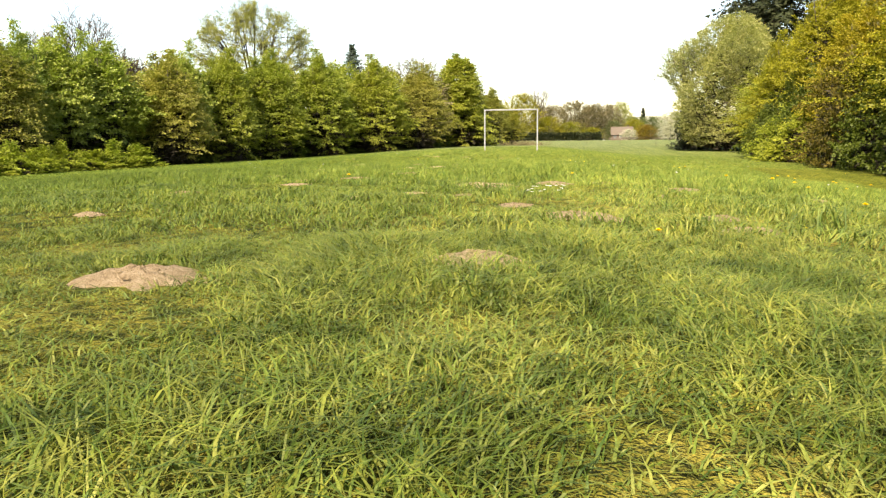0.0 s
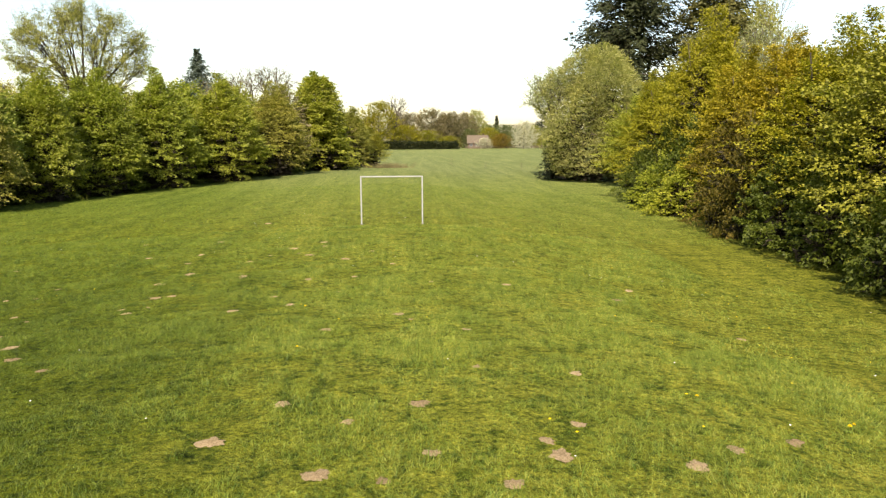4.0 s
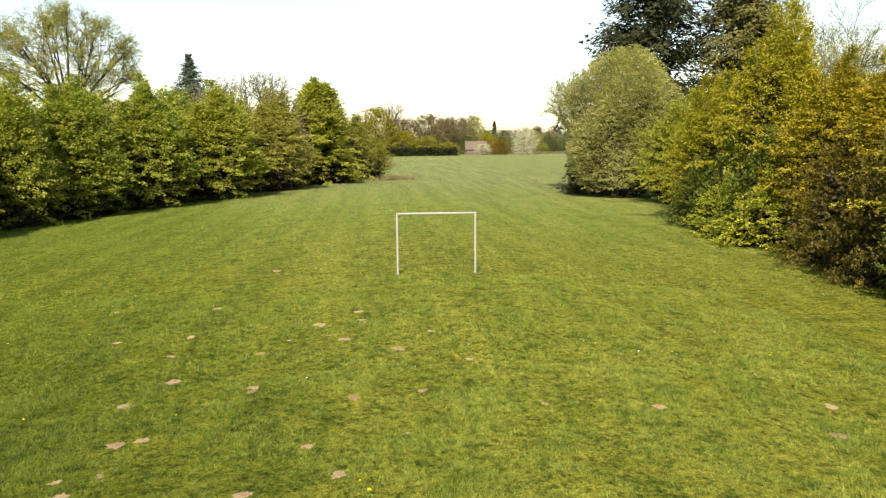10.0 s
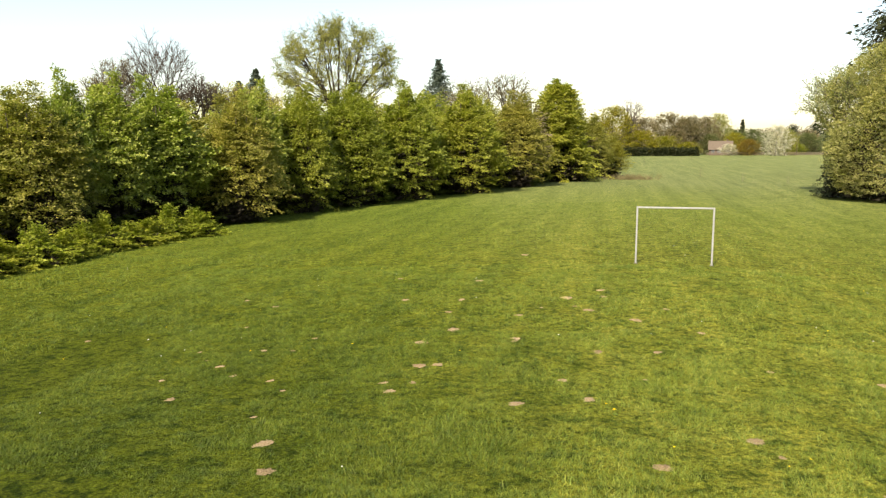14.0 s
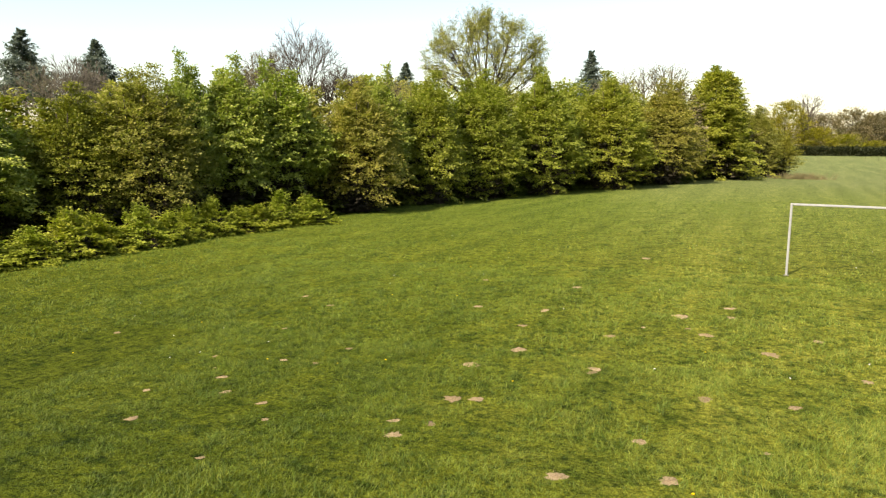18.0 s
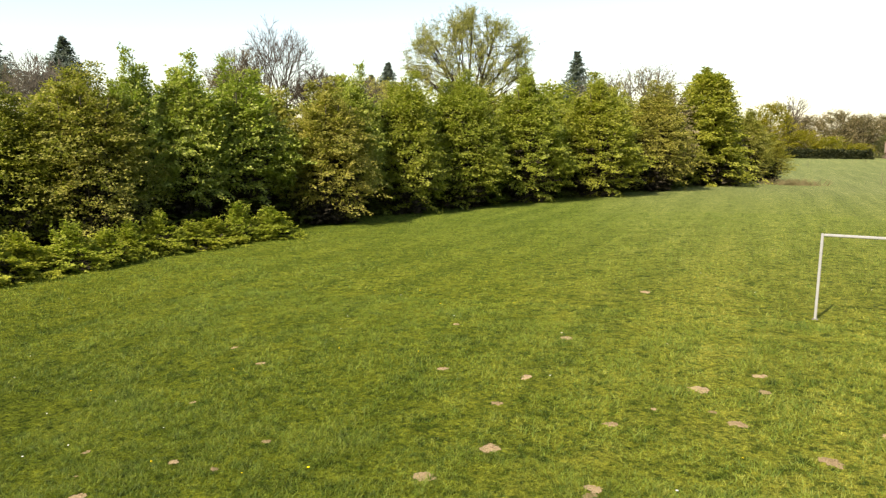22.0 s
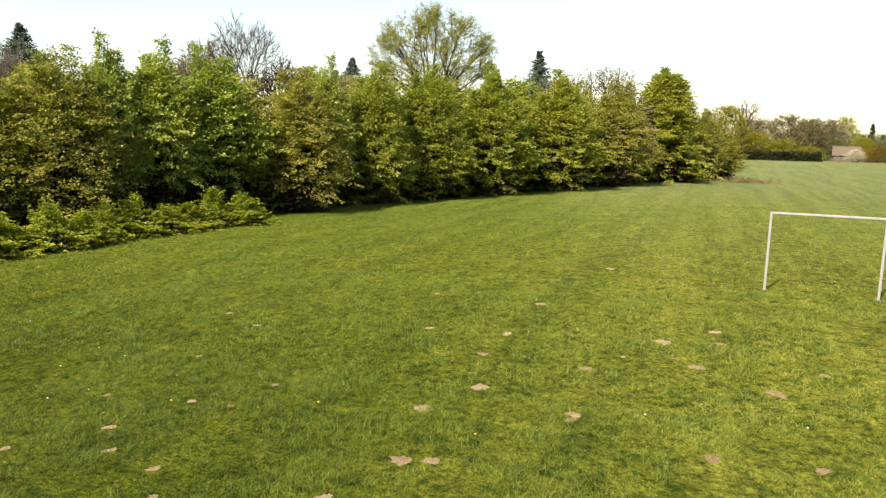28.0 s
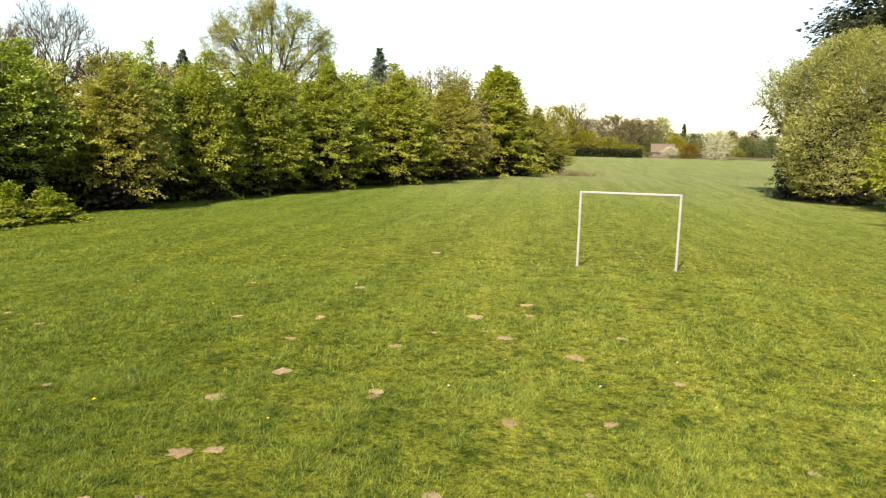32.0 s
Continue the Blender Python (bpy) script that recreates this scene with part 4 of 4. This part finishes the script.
for i in range(13):
    y = 27 + i * 1.6
    x = float(np.interp(y, [e[1] for e in edge], [e[0] for e in edge])) + 1.3 + float(rs.uniform(-0.5, 0.4))
    tree("low", SHRUB, x, y, ground_z(x, y) + float(rs.uniform(0.7, 1.15)), float(rs.uniform(1.2, 1.7)), "low bright green bramble bush at the foot of the trees", "bramble_bush", "bush", "brambles along the trees")

# added filler shrubs: their dark leaves stand in for shade under the row
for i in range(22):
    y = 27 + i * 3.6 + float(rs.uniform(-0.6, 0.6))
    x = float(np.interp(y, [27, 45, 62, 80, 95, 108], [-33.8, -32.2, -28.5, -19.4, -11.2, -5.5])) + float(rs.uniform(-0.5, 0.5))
    tree("under", DEEP, x, y, ground_z(x, y) + float(rs.uniform(2.2, 3.2)), float(rs.uniform(2.2, 2.8)), "dark green undergrowth shrub added for shade beneath the row of trees", "shrub", "shrub", "undergrowth beneath the trees")

# behind the row
fan_tree(61, -58.2, 151, 29.5, 12.6, "large old willow with an open crown of pale young leaves", PALE, 0.17, 13, fork=0.28, low=0.34, limbs=16)
SPRUCE_L = "dark green spruce standing behind the trees"
for x, y, H, R in [(-46.0, 189, 26.4, 12.6), (-102.8, 95, 20.4, 12.6), (-82.6, 162, 22.2, 12.0), (-87.5, 163, 19.8, 11.0), (-106.4, 85, 21.0, 14.0)]:
    conifer(x, y, H, R, SPRUCE_L, HAZEFIR, coarse=1.0, bare=0.5)
open_tree(62, -53.6, 83.7, 17.8, 4.3, "tall bare tree with fine brown twigs", None, 0, 5, 6, TWIGGY, first=0.30)
open_tree(70, -59.0, 83.0, 15.0, 3.4, "grey bare tree with a dense head of hanging twigs", RUSSET, 0.10, 6, 6)
open_tree(71, -54.5, 92.5, 13.4, 4.2, "low bare tree with fine grey twigs", None, 0, 5, 6, TWIGGY)
open_tree(72, -47.5, 92.0, 12.0, 3.2, "low bare tree with fine grey twigs", None, 0, 5, 6, TWIGGY)
tree("far", OLIVE, -66.0, 117.0, 14.4, 2.9, "round-headed olive tree behind the row", "tree", "tree")
open_tree(73, -78.0, 72.5, 14.6, 3.6, "bare tree with upright grey twigs", None, 0, 5, 6)
open_tree(63, -92.0, 82.0, 14.2, 7.0, "bare tree with fine grey twigs", RUSSET, 0.10, 4, 6)
open_tree(64, -34, 160, 18.0, 7.0, "bare tree with russet twigs behind the trees", RUSSET, 0.3, 3, 5)
open_tree(65, -26, 165, 19.5, 9.0, "bare tree with russet twigs behind the trees", RUSSET, 0.3, 3, 5)
open_tree(66, -78, 150, 17.0, 9.0, "pale leafing tree behind the trees", PALE, 0.4, 4, 5)

# ---- the thicket on the sunny side ----
EDGE = "thicket at the meadow edge"
for x, y, top, r, key, mat, label in [
        (16.8, 14.5, 8.2, 3.6, "broad", THICK, "dense green bush-like tree at the meadow edge"), (17.0, 20.5, 8.0, 3.7, "broad", THICK, "dense green tree reaching down to the grass"),
        (17.8, 26.5, 8.6, 3.6, "broad", THICK, "dense yellow-green tree reaching down to the grass"), (18.2, 32.5, 8.0, 3.5, "gold", GOLD, "golden-green leafing tree at the meadow edge"),
        (19.8, 38.5, 8.2, 3.3, "gold", AMBER, "ochre-gold leafing tree at the meadow edge"), (20.4, 44.5, 8.2, 3.5, "gold", AMBER, "ochre-gold leafing tree at the meadow edge"),
        (22.0, 52.0, 11.6, 3.3, "gold", GOLD, "golden-green leafing tree at the meadow edge"), (21.0, 57.5, 8.4, 3.4, "gold", GOLD, "golden-green leafing tree at the meadow edge"),
        (24.5, 63.5, 8.8, 3.6, "gold", GOLD, "golden-green leafing tree at the meadow edge"), (24.0, 71.0, 8.0, 3.4, "broad", HORN, "dense yellow-green tree reaching down to the grass"),
        (24.0, 30.0, 9.0, 3.4, "back", GREEN, "dense green bush-like tree at the meadow edge"), (25.5, 46.0, 8.6, 3.6, "back", OLIVE, "bronze-tinged leafing tree at the meadow edge"),
        (24.0, 22.0, 9.0, 3.6, "back", GREEN, "dense green bush-like tree at the meadow edge")]:
    tree(key, mat, x, y, top, r, label, group=EDGE)
for x, y, top, r, mat, label in [
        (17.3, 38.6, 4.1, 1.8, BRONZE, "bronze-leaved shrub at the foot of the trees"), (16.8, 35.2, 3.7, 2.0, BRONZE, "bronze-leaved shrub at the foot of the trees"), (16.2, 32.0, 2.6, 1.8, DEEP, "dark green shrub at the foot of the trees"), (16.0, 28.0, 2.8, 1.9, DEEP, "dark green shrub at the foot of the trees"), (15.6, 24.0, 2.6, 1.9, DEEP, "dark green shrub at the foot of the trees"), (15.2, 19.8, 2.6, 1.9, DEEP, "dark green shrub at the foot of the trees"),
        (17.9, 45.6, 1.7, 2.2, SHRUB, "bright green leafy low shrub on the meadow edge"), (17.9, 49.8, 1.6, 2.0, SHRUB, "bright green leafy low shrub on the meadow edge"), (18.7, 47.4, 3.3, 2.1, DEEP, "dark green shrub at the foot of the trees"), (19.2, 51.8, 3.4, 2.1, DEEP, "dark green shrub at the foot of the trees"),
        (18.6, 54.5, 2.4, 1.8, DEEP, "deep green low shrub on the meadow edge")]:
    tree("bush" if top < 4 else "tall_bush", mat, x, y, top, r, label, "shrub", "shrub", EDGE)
# added dark fillers behind the front shrubs, for shade under the thicket
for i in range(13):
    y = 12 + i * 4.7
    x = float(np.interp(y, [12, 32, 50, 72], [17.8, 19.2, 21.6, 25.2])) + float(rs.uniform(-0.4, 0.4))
    tree("under", DEEP, x, y, ground_z(x, y) + float(rs.uniform(2.0, 3.0)), float(rs.uniform(2.3, 2.8)), "dark green undergrowth shrub added for shade beneath the thicket", "shrub", "shrub", "undergrowth beneath the trees")
tree("willow", WILLOW, 21.7, 79.0, 13.1, 5.4, "round-headed grey-green willow at the meadow edge", "willow", "tree")
tree("tall_bush", NEEDLE, 18.6, 81.0, 5.4, 1.9, "dark evergreen shrub beside the willow", "shrub", "shrub", EDGE)
open_tree(68, 18.0, 81.6, 11.8, 3.5, "silvery young tree with thin foliage", SILVER, 0.17, 6, 5, None, EDGE, 0.34)
conifer(34.9, 108, 38.0, 13.4, "huge dark green spruce towering behind the willow", coarse=1.0, bare=0.22)
conifer(45.5, 103, 33.0, 10.5, "tall brownish-green larch behind the thicket", LARCH, 1.1)

open_tree(69, 27.0, 53.5, 13.4, 2.7, "slender silvery tree with a thin crown of young leaves", SILVER, 0.10, 5, 6, None, EDGE, 0.34)
tree("far", PALE, 50.0, 101.0, 21.8, 4.6, "pale leafing tree behind the thicket", "tree", "tree", EDGE)

# ---- far end of the meadow ----
FAR = "trees at the far end of the meadow"
for x, y, top, r, mat, label in [
        (-3.0, 296, 18.8, 8.4, GOLD, "yellow-green tree at the far end of the meadow"), (-16, 300, 15, 7, FARGREEN, "green tree at the far end of the meadow"),
        (8.0, 303, 9.8, 6.5, GOLD, "pale green bushy tree behind the far hedge"), (17.0, 306, 7.6, 6.0, GOLD, "pale green bushy tree behind the far hedge"), (26.0, 309, 5.4, 5.0, GOLD, "pale green bushy tree behind the far hedge"),
        (11, 352, 16.8, 9.5, RUSSET, "russet bare-twigged tree far away"), (20.5, 347, 18.6, 9.5, RUSSET, "russet bare-twigged tree far away"), (31, 350, 17.2, 8.5, RUSSET, "russet bare-twigged tree far away"),
        (37.5, 356, 17.2, 6.5, RUSSET, "russet bare-twigged tree far away"), (45, 365, 18.6, 7, WILLOW, "pale leafing tree far away"),
        (47.5, 340, 9.5, 4.5, GOLD, "yellow-leaved tree beside the far house"), (49.8, 318, 6.4, 4.4, ORANGE, "orange-leaved shrub beside the far house"), (42.6, 318, 4.6, 3.2, BLOSSOM, "small blossoming tree in front of the far house"),
        (57.6, 306, 11.4, 4.6, BLOSSOM, "white blossoming cherry tree at the far end of the meadow"), (66, 330, 10.5, 5.0, OLIVE, "olive tree at the far end of the meadow"),
        (73, 345, 5.0, 4.5, HORN, "pale green shrub at the far end of the meadow"), (81, 360, 9.5, 6.0, FARGREEN, "green tree at the far end of the meadow"), (90, 350, 10.5, 6.5, FARGREEN, "green tree at the far end of the meadow"),
        (101, 350, 11.5, 7, FARGREEN, "green tree at the far end of the meadow"), (112, 345, 12, 7, FARGREEN, "green tree at the far end of the meadow"), (62, 380, 12, 7, FARGREEN, "green tree far away"), (72, 400, 12.5, 7, RUSSET, "russet bare-twigged tree far away"), (54, 385, 12, 7, FARGREEN, "green tree far away"),
        (64, 352, 9.5, 5.0, FARGREEN, "green tree at the far end of the meadow"), (70, 362, 10.5, 5.5, RUSSET, "russet bare-twigged tree far away"), (76, 372, 11, 6, FARGREEN, "green tree far away"),
        (86, 380, 11.5, 6.5, RUSSET, "russet bare-twigged tree far away"), (96, 372, 11.5, 6.5, FARGREEN, "green tree far away"), (30, 372, 17, 7, RUSSET, "russet bare-twigged tree far away"),
        (6, 360, 17, 7, RUSSET, "russet bare-twigged tree far away"), (-8, 345, 15, 7, RUSSET, "russet bare-twigged tree far away"), (39, 345, 9, 4.5, FARGREEN, "green tree beside the far house")]:
    tree("far", mat, x, y, top + 0.8, r, label, group=FAR)
conifer(60.3, 400, 17.5, 3.6, "dark green spruce far away", coarse=2.4)
tree("far", NEEDLE, 88, 420, 15.5, 5.5, "dark green pine far away", "conifer", "conifer", FAR)
tree("far", NEEDLE, 99, 420, 16.0, 5.5, "dark green pine far away", "conifer", "conifer", FAR)
open_tree(67, 3, 300, 22, 6.5, "bare tree with fine grey twigs far away", None, 0, 5, 5)

# distant woods that close the horizon
rw = np.random.default_rng(90)
wx = rw.uniform(-420, 520, 2600)
wz = 0.8 + rw.uniform(0, 1, 2600) ** 0.7 * (11 + 3 * np.sin(wx / 23) + 2 * np.sin(wx / 7.1))
wc = np.stack([wx, 470 + rw.uniform(-8, 8, 2600) + 0.0006 * (wx - 50) ** 2 * -0.4, wz], 1)
wv, wq = sprays(rw, wc, np.stack([rw.normal(0, 1, 2600), -np.ones(2600), 0.5 * np.ones(2600)], 1), 7, 3.2, 2.4, 1.6, 0.4)
thing("distant_woods", Matrix(), "hazy belt of distant leafing woods", "woods", "", "stuff", mesh_from("distant_woods", wv, wq, None, (FARGREEN,), False))


def far_hedge():
    rng = np.random.default_rng(91)
    n = 2600
    s = rng.uniform(0, 1, n)
    c = np.stack([-16 + 45 * s, 284 + 14 * s + rng.uniform(-1, 1, n), 0.75 + rng.uniform(0.1, 3.0, n)], 1)
    v, q = sprays(rng, c, np.stack([rng.normal(0, 0.5, n), rng.normal(-0.6, 0.5, n), rng.uniform(0, 1, n)], 1), 8, 0.6, 0.5, 0.32, 0.3)
    thing("hedge", Matrix(), "long clipped dark green hedge at the far end of the meadow", "hedge", "", "", mesh_from("hedge", v, q, None, (NEEDLE,), False))


far_hedge()


def house():
    h = thing("house", pose(41.3, 332, 0.78, 0, 0, -6), "small brick house with a pale tiled roof at the far end", "house")
    part("wall", box_mesh("wall", (9.0, 7.0, 2.4), BRICK, 0.02), h)
    bm = bmesh.new()
    pts = [(-4.9, -4.0, 2.32), (4.9, -4.0, 2.32), (4.9, 4.0, 2.32), (-4.9, 4.0, 2.32), (-4.9, 0, 6.0), (4.9, 0, 6.0)]
    vs = [bm.verts.new(p) for p in pts]
    for f in ((0, 1, 5, 4), (2, 3, 4, 5), (0, 4, 3), (1, 2, 5), (3, 2, 1, 0)):
        bm.faces.new([vs[i] for i in f])
    roof = part("roof", finish(bm, "roof", ROOF, False), h)
    part("chimney", box_mesh("chimney", (0.7, 0.7, 2.0), BRICK, 0.02), roof, "", pose(2.6, 0.8, 4.7))
    part("ridge", box_mesh("ridge", (9.9, 0.3, 0.16), ROOF, 0.03), roof, "", pose(0, 0, 5.94))
    for x in (-3.0, -0.6, 3.1):
        w = part("window", box_mesh("window_frame", (1.3, 0.14, 1.3), PAINT, 0.02), h, "", pose(x, -3.5, 0.9))
        for s in (-0.3, 0.3):
            part("pane", box_mesh("pane", (0.5, 0.05, 1.05), GLASS, 0.0), w, "", pose(s, -0.06, 0.125))
    part("door", box_mesh("door", (1.0, 0.12, 2.1), WOOD, 0.02), h, "", pose(1.3, -3.5, 0.0))


house()


def far_fence():
    f = thing("fence", pose(34, 316, 0.78, 0, 0, 2), "low weathered wooden fence in front of the far house", "fence")
    post, rail = box_mesh("post", (0.14, 0.14, 1.3), WOOD, 0.01), box_mesh("rail", (2.9, 0.06, 0.2), WOOD, 0.01)
    for i in range(17):
        part("post", post, f, "", pose(i * 3.0, 0, 0))
        if i < 16:
            for z in (0.35, 0.7, 1.05):
                part("rail", rail, f, "", pose(i * 3.0 + 1.5, 0, z))


far_fence()
pole = Tubes()
pole.add([(0, 0, 0), (0, 0, 3), (0.02, 0, 6.4)], [0.17, 0.15, 0.12], 8)
thing("pole", pose(70.5, 330, 0.78), "tall bare wooden pole at the far end of the meadow", "pole", "", "", pole.mesh("pole", WOOD))
for x, y, h in [(9.8, 112.8, 1.3), (15.3, 209.8, 1.2), (17.9, 209.0, 1.2), (4.8, 180.5, 1.2), (13.6, 102.7, 0.9), (17.7, 97.9, 0.9)]:
    st = Tubes()
    st.add([(0, 0, -0.05), (0.02, 0.01, h * 0.5), (0.0, 0.03, h)], [0.032, 0.03, 0.026], 6)
    thing("stake", pose(x, y, ground_z(x, y)), "thin weathered wooden stake standing in the meadow", "stake", "stakes in the far meadow", "", st.mesh("stake", WOOD))


# ---- flowers and tufts in the grass ----
def dandelion_parts(seed):
    rng = np.random.default_rng(seed)
    st = Tubes()
    st.add([(0, 0, -0.01), (0.004, 0.002, 0.04), (0.0, 0.008, 0.085)], [0.0028, 0.0024, 0.0024], 6)
    # flower head: rings of narrow petals
    v, q = [], []
    for ring, (n, r, z, up) in enumerate(((22, 0.024, 0.084, 0.25), (18, 0.019, 0.087, 0.5), (12, 0.012, 0.09, 0.9), (7, 0.006, 0.092, 1.4))):
        for k in range(n):
            a = 6.283 * (k + 0.5 * (ring % 2)) / n + rng.normal(0, 0.05)
            d, s = np.array([math.cos(a), math.sin(a), 0]), np.array([-math.sin(a), math.cos(a), 0]) * 0.0024
            c = np.array([0, 0.008, z])
            b = len(v)
            v += [c - s * 0.5, c + s * 0.5, c + d * r + s + np.array([0, 0, up * r]), c + d * r - s + np.array([0, 0, up * r])]
            q.append((b, b + 1, b + 2, b + 3))
    head = mesh_from("flower_head", np.array(v), q, None, (YELLOW,), False)
    lv, lq = [], []
    for k in range(7):
        a, l = 6.283 * k / 7 + rng.normal(0, 0.2), rng.uniform(0.03, 0.055)
        d, s = np.array([math.cos(a), math.sin(a), 0]), np.array([-math.sin(a), math.cos(a), 0])
        for j in range(6):
            f0, f1 = j / 6, (j + 1) / 6
            w0, w1 = 0.014 * math.sin(3.0 * f0 + 0.15) * (1.3 if j % 2 else 0.8), 0.014 * math.sin(3.0 * f1 + 0.15) * (0.8 if j % 2 else 1.3)
            z0, z1 = 0.025 * math.sin(2.6 * f0) + 0.005, 0.025 * math.sin(2.6 * f1) + 0.005
            b = len(lv)
            lv += [d * l * f0 - s * w0 + (0, 0, z0), d * l * f0 + s * w0 + (0, 0, z0), d * l * f1 + s * w1 + (0, 0, z1), d * l * f1 - s * w1 + (0, 0, z1)]
            lq.append((b, b + 1, b + 2, b + 3))
    return st.mesh("stem", STEM), head, mesh_from("leaf_rosette", np.array(lv), lq, None, (STEM,), False)


DANDELION = dandelion_parts(3)
for i, (x, y) in enumerate([(1.95, 2.28), (2.65, 2.79), (3.5, 4.23), (3.56, 7.64), (4.07, 7.71), (4.13, 7.26), (4.04, 6.64), (4.83, 7.71), (5.85, 10.56), (6.04, 13.13), (5.09, 10.71), (13.02, 27.79), (1.87, 6.69), (-0.21, 6.1), (-1.48, 20.05), (-1.2, 16.39), (5.11, 19.57), (-1.61, 20.4), (6.22, 13.3), (5.9, 10.82), (6.78, 11.59), (4.42, 13.94), (-12.96, 24.96), (-4.69, 23.25), (-9.64, 32.97)]):
    s = (1.0 if y > 3 else 0.6) + 0.2 * math.sin(i * 5.1)
    d = thing("dandelion", Matrix.Translation((x, y, ground_z(x, y))) @ Matrix.Rotation(i * 1.9, 4, "Z") @ Matrix.Scale(s, 4), "yellow dandelion in flower in the grass", "flower", "dandelions in the meadow")
    for n, me in zip(("stem", "flower_head", "leaf_rosette"), DANDELION):
        part(n, me, d)


def specks(name, seed, n, boxes, mat, size, high, label):
    """Many tiny far flower heads: small faceted cups on the grass."""
    rng = np.random.default_rng(seed)
    V, T = [], []
    for i in range(n):
        x0, x1, y0, y1 = boxes[i % len(boxes)]
        x, y = rng.uniform(x0, x1), rng.uniform(y0, y1)
        c = np.array([x, y, ground_z(x, y) + high * rng.uniform(0.6, 1.2)])
        s, b = size * rng.uniform(0.7, 1.3), len(V) * 6
        V.append([c + s * np.array(p) for p in ((1, 0, 0), (0.3, 0.95, 0), (-0.8, 0.59, 0), (-0.8, -0.59, 0), (0.3, -0.95, 0), (0, 0, 0.5))])
        T += [(b + k, b + (k + 1) % 5, b + 5) for k in range(5)]
    thing(name, Matrix(), label, "flowers", "", "stuff", mesh_from(name, np.array(V).reshape(-1, 3), None, T, (mat,), False))


specks("dandelion_heads", 21, 60, [(2, 11, 8, 34), (5, 12, 12, 30), (-14, 2, 18, 40), (-24, -8, 24, 46)], YELLOW, 0.018, 0.07, "scattered yellow dandelion heads in the grass")
specks("daisies", 22, 80, [(2, 11, 8, 34), (-12, 6, 12, 40), (-22, -6, 22, 44), (0, 14, 20, 44)], WHITE, 0.014, 0.06, "scattered tiny white daisies in the grass")


def daisy_clump():
    rng = np.random.default_rng(23)
    x, y = 1.58, 4.15
    d = thing("daisy_clump", pose(x, y, ground_z(x, y)), "small clump of white daisies in the grass", "flower")
    st, v, t = Tubes(), [], []
    for i in range(16):
        a, r, h = rng.uniform(0, 6.28), 0.11 * math.sqrt(rng.uniform()), rng.uniform(0.06, 0.10)
        c = np.array([r * math.cos(a) * 1.4, r * math.sin(a), h])
        st.add([c * (0.8, 0.8, 0), c * (0.95, 0.95, 0.5), c], [0.0015] * 3, 4)
        for k in range(10):
            e, f = 0.628 * k, 0.628 * k + 0.5
            b = len(v)
            v += [c, c + 0.012 * np.array([math.cos(e), math.sin(e), 0.2]), c + 0.012 * np.array([math.cos(f), math.sin(f), 0.2])]
            t.append((b, b + 1, b + 2))
    part("stem", st.mesh("stem", STEM), d, "", None, "stuff")
    part("flower_head", mesh_from("flower_head", np.array(v), None, t, (WHITE,), False), d, "white petals", None, "stuff")


daisy_clump()


def long_tufts():
    """Tufts of longer, paler grass that the mower missed."""
    rng = np.random.default_rng(24)
    V, T, Q, k = [], [], [], 0
    spots = [(2.15, 2.55, 0.12), (1.35, 1.25, 0.09), (2.9, 3.2, 0.16), (3.2, 4.6, 0.12), (1.75, 1.6, 0.08)]
    spots += [(rng.uniform(-7, 8), rng.uniform(6, 34), rng.uniform(0.09, 0.15)) for _ in range(150)]
    for x, y, h in spots:
        n = 38 if y < 6 else 14
        a, l = rng.uniform(0, 6.283, n), rng.uniform(0.5, 1.1, n) * h
        base = np.stack([x + rng.normal(0, 0.05, n), y + rng.normal(0, 0.05, n), np.full(n, ground_z(x, y) - 0.01)], 1)
        out = np.stack([np.cos(a), np.sin(a), np.zeros(n)], 1)
        sd = np.stack([-np.sin(a), np.cos(a), np.zeros(n)], 1) * (0.0035 if y < 6 else 0.005)
        up = np.array([0, 0, 1.0])
        mid = base + out * (l * 0.35)[:, None] + up * (l * 0.75)[:, None]
        tip = base + out * (l * 0.95)[:, None] + up * (l * 0.72)[:, None]
        V.append(np.stack([base - sd, base + sd, mid + sd * 0.8, mid - sd * 0.8, tip], 1).reshape(-1, 3))
        b = np.arange(n)[:, None] * 5 + k
        Q.append(b + np.array([[0, 1, 2, 3]]))
        T.append(b + np.array([[3, 2, 4]]))
        k += n * 5
    thing("grass_tufts", Matrix(), "tufts of longer pale green grass", "grass", "", "stuff", mesh_from("grass_tufts", np.concatenate(V), np.concatenate(Q), np.concatenate(T), (BLADE,), False))


long_tufts()


def brushwood():
    rng = np.random.default_rng(25)
    t = Tubes()
    for i in range(260):
        a, r = rng.uniform(0, 6.28), rng.uniform(0, 1.9)
        p = np.array([r * math.cos(a) * 1.9, r * math.sin(a) * 0.8, 0.0])
        e = p + np.array([rng.normal(0, 0.5), rng.normal(0, 0.4), rng.uniform(0.15, 0.8)])
        t.add([p, (p + e) / 2 + rng.normal(0, 0.08, 3), e], [0.035, 0.025, 0.01], 4)
    thing("brushwood", pose(0.3, 104, ground_z(0.3, 104)), "low heap of dry brown brushwood and stalks in the meadow", "brushwood", "", "", t.mesh("brushwood", DRYWOOD))


brushwood()
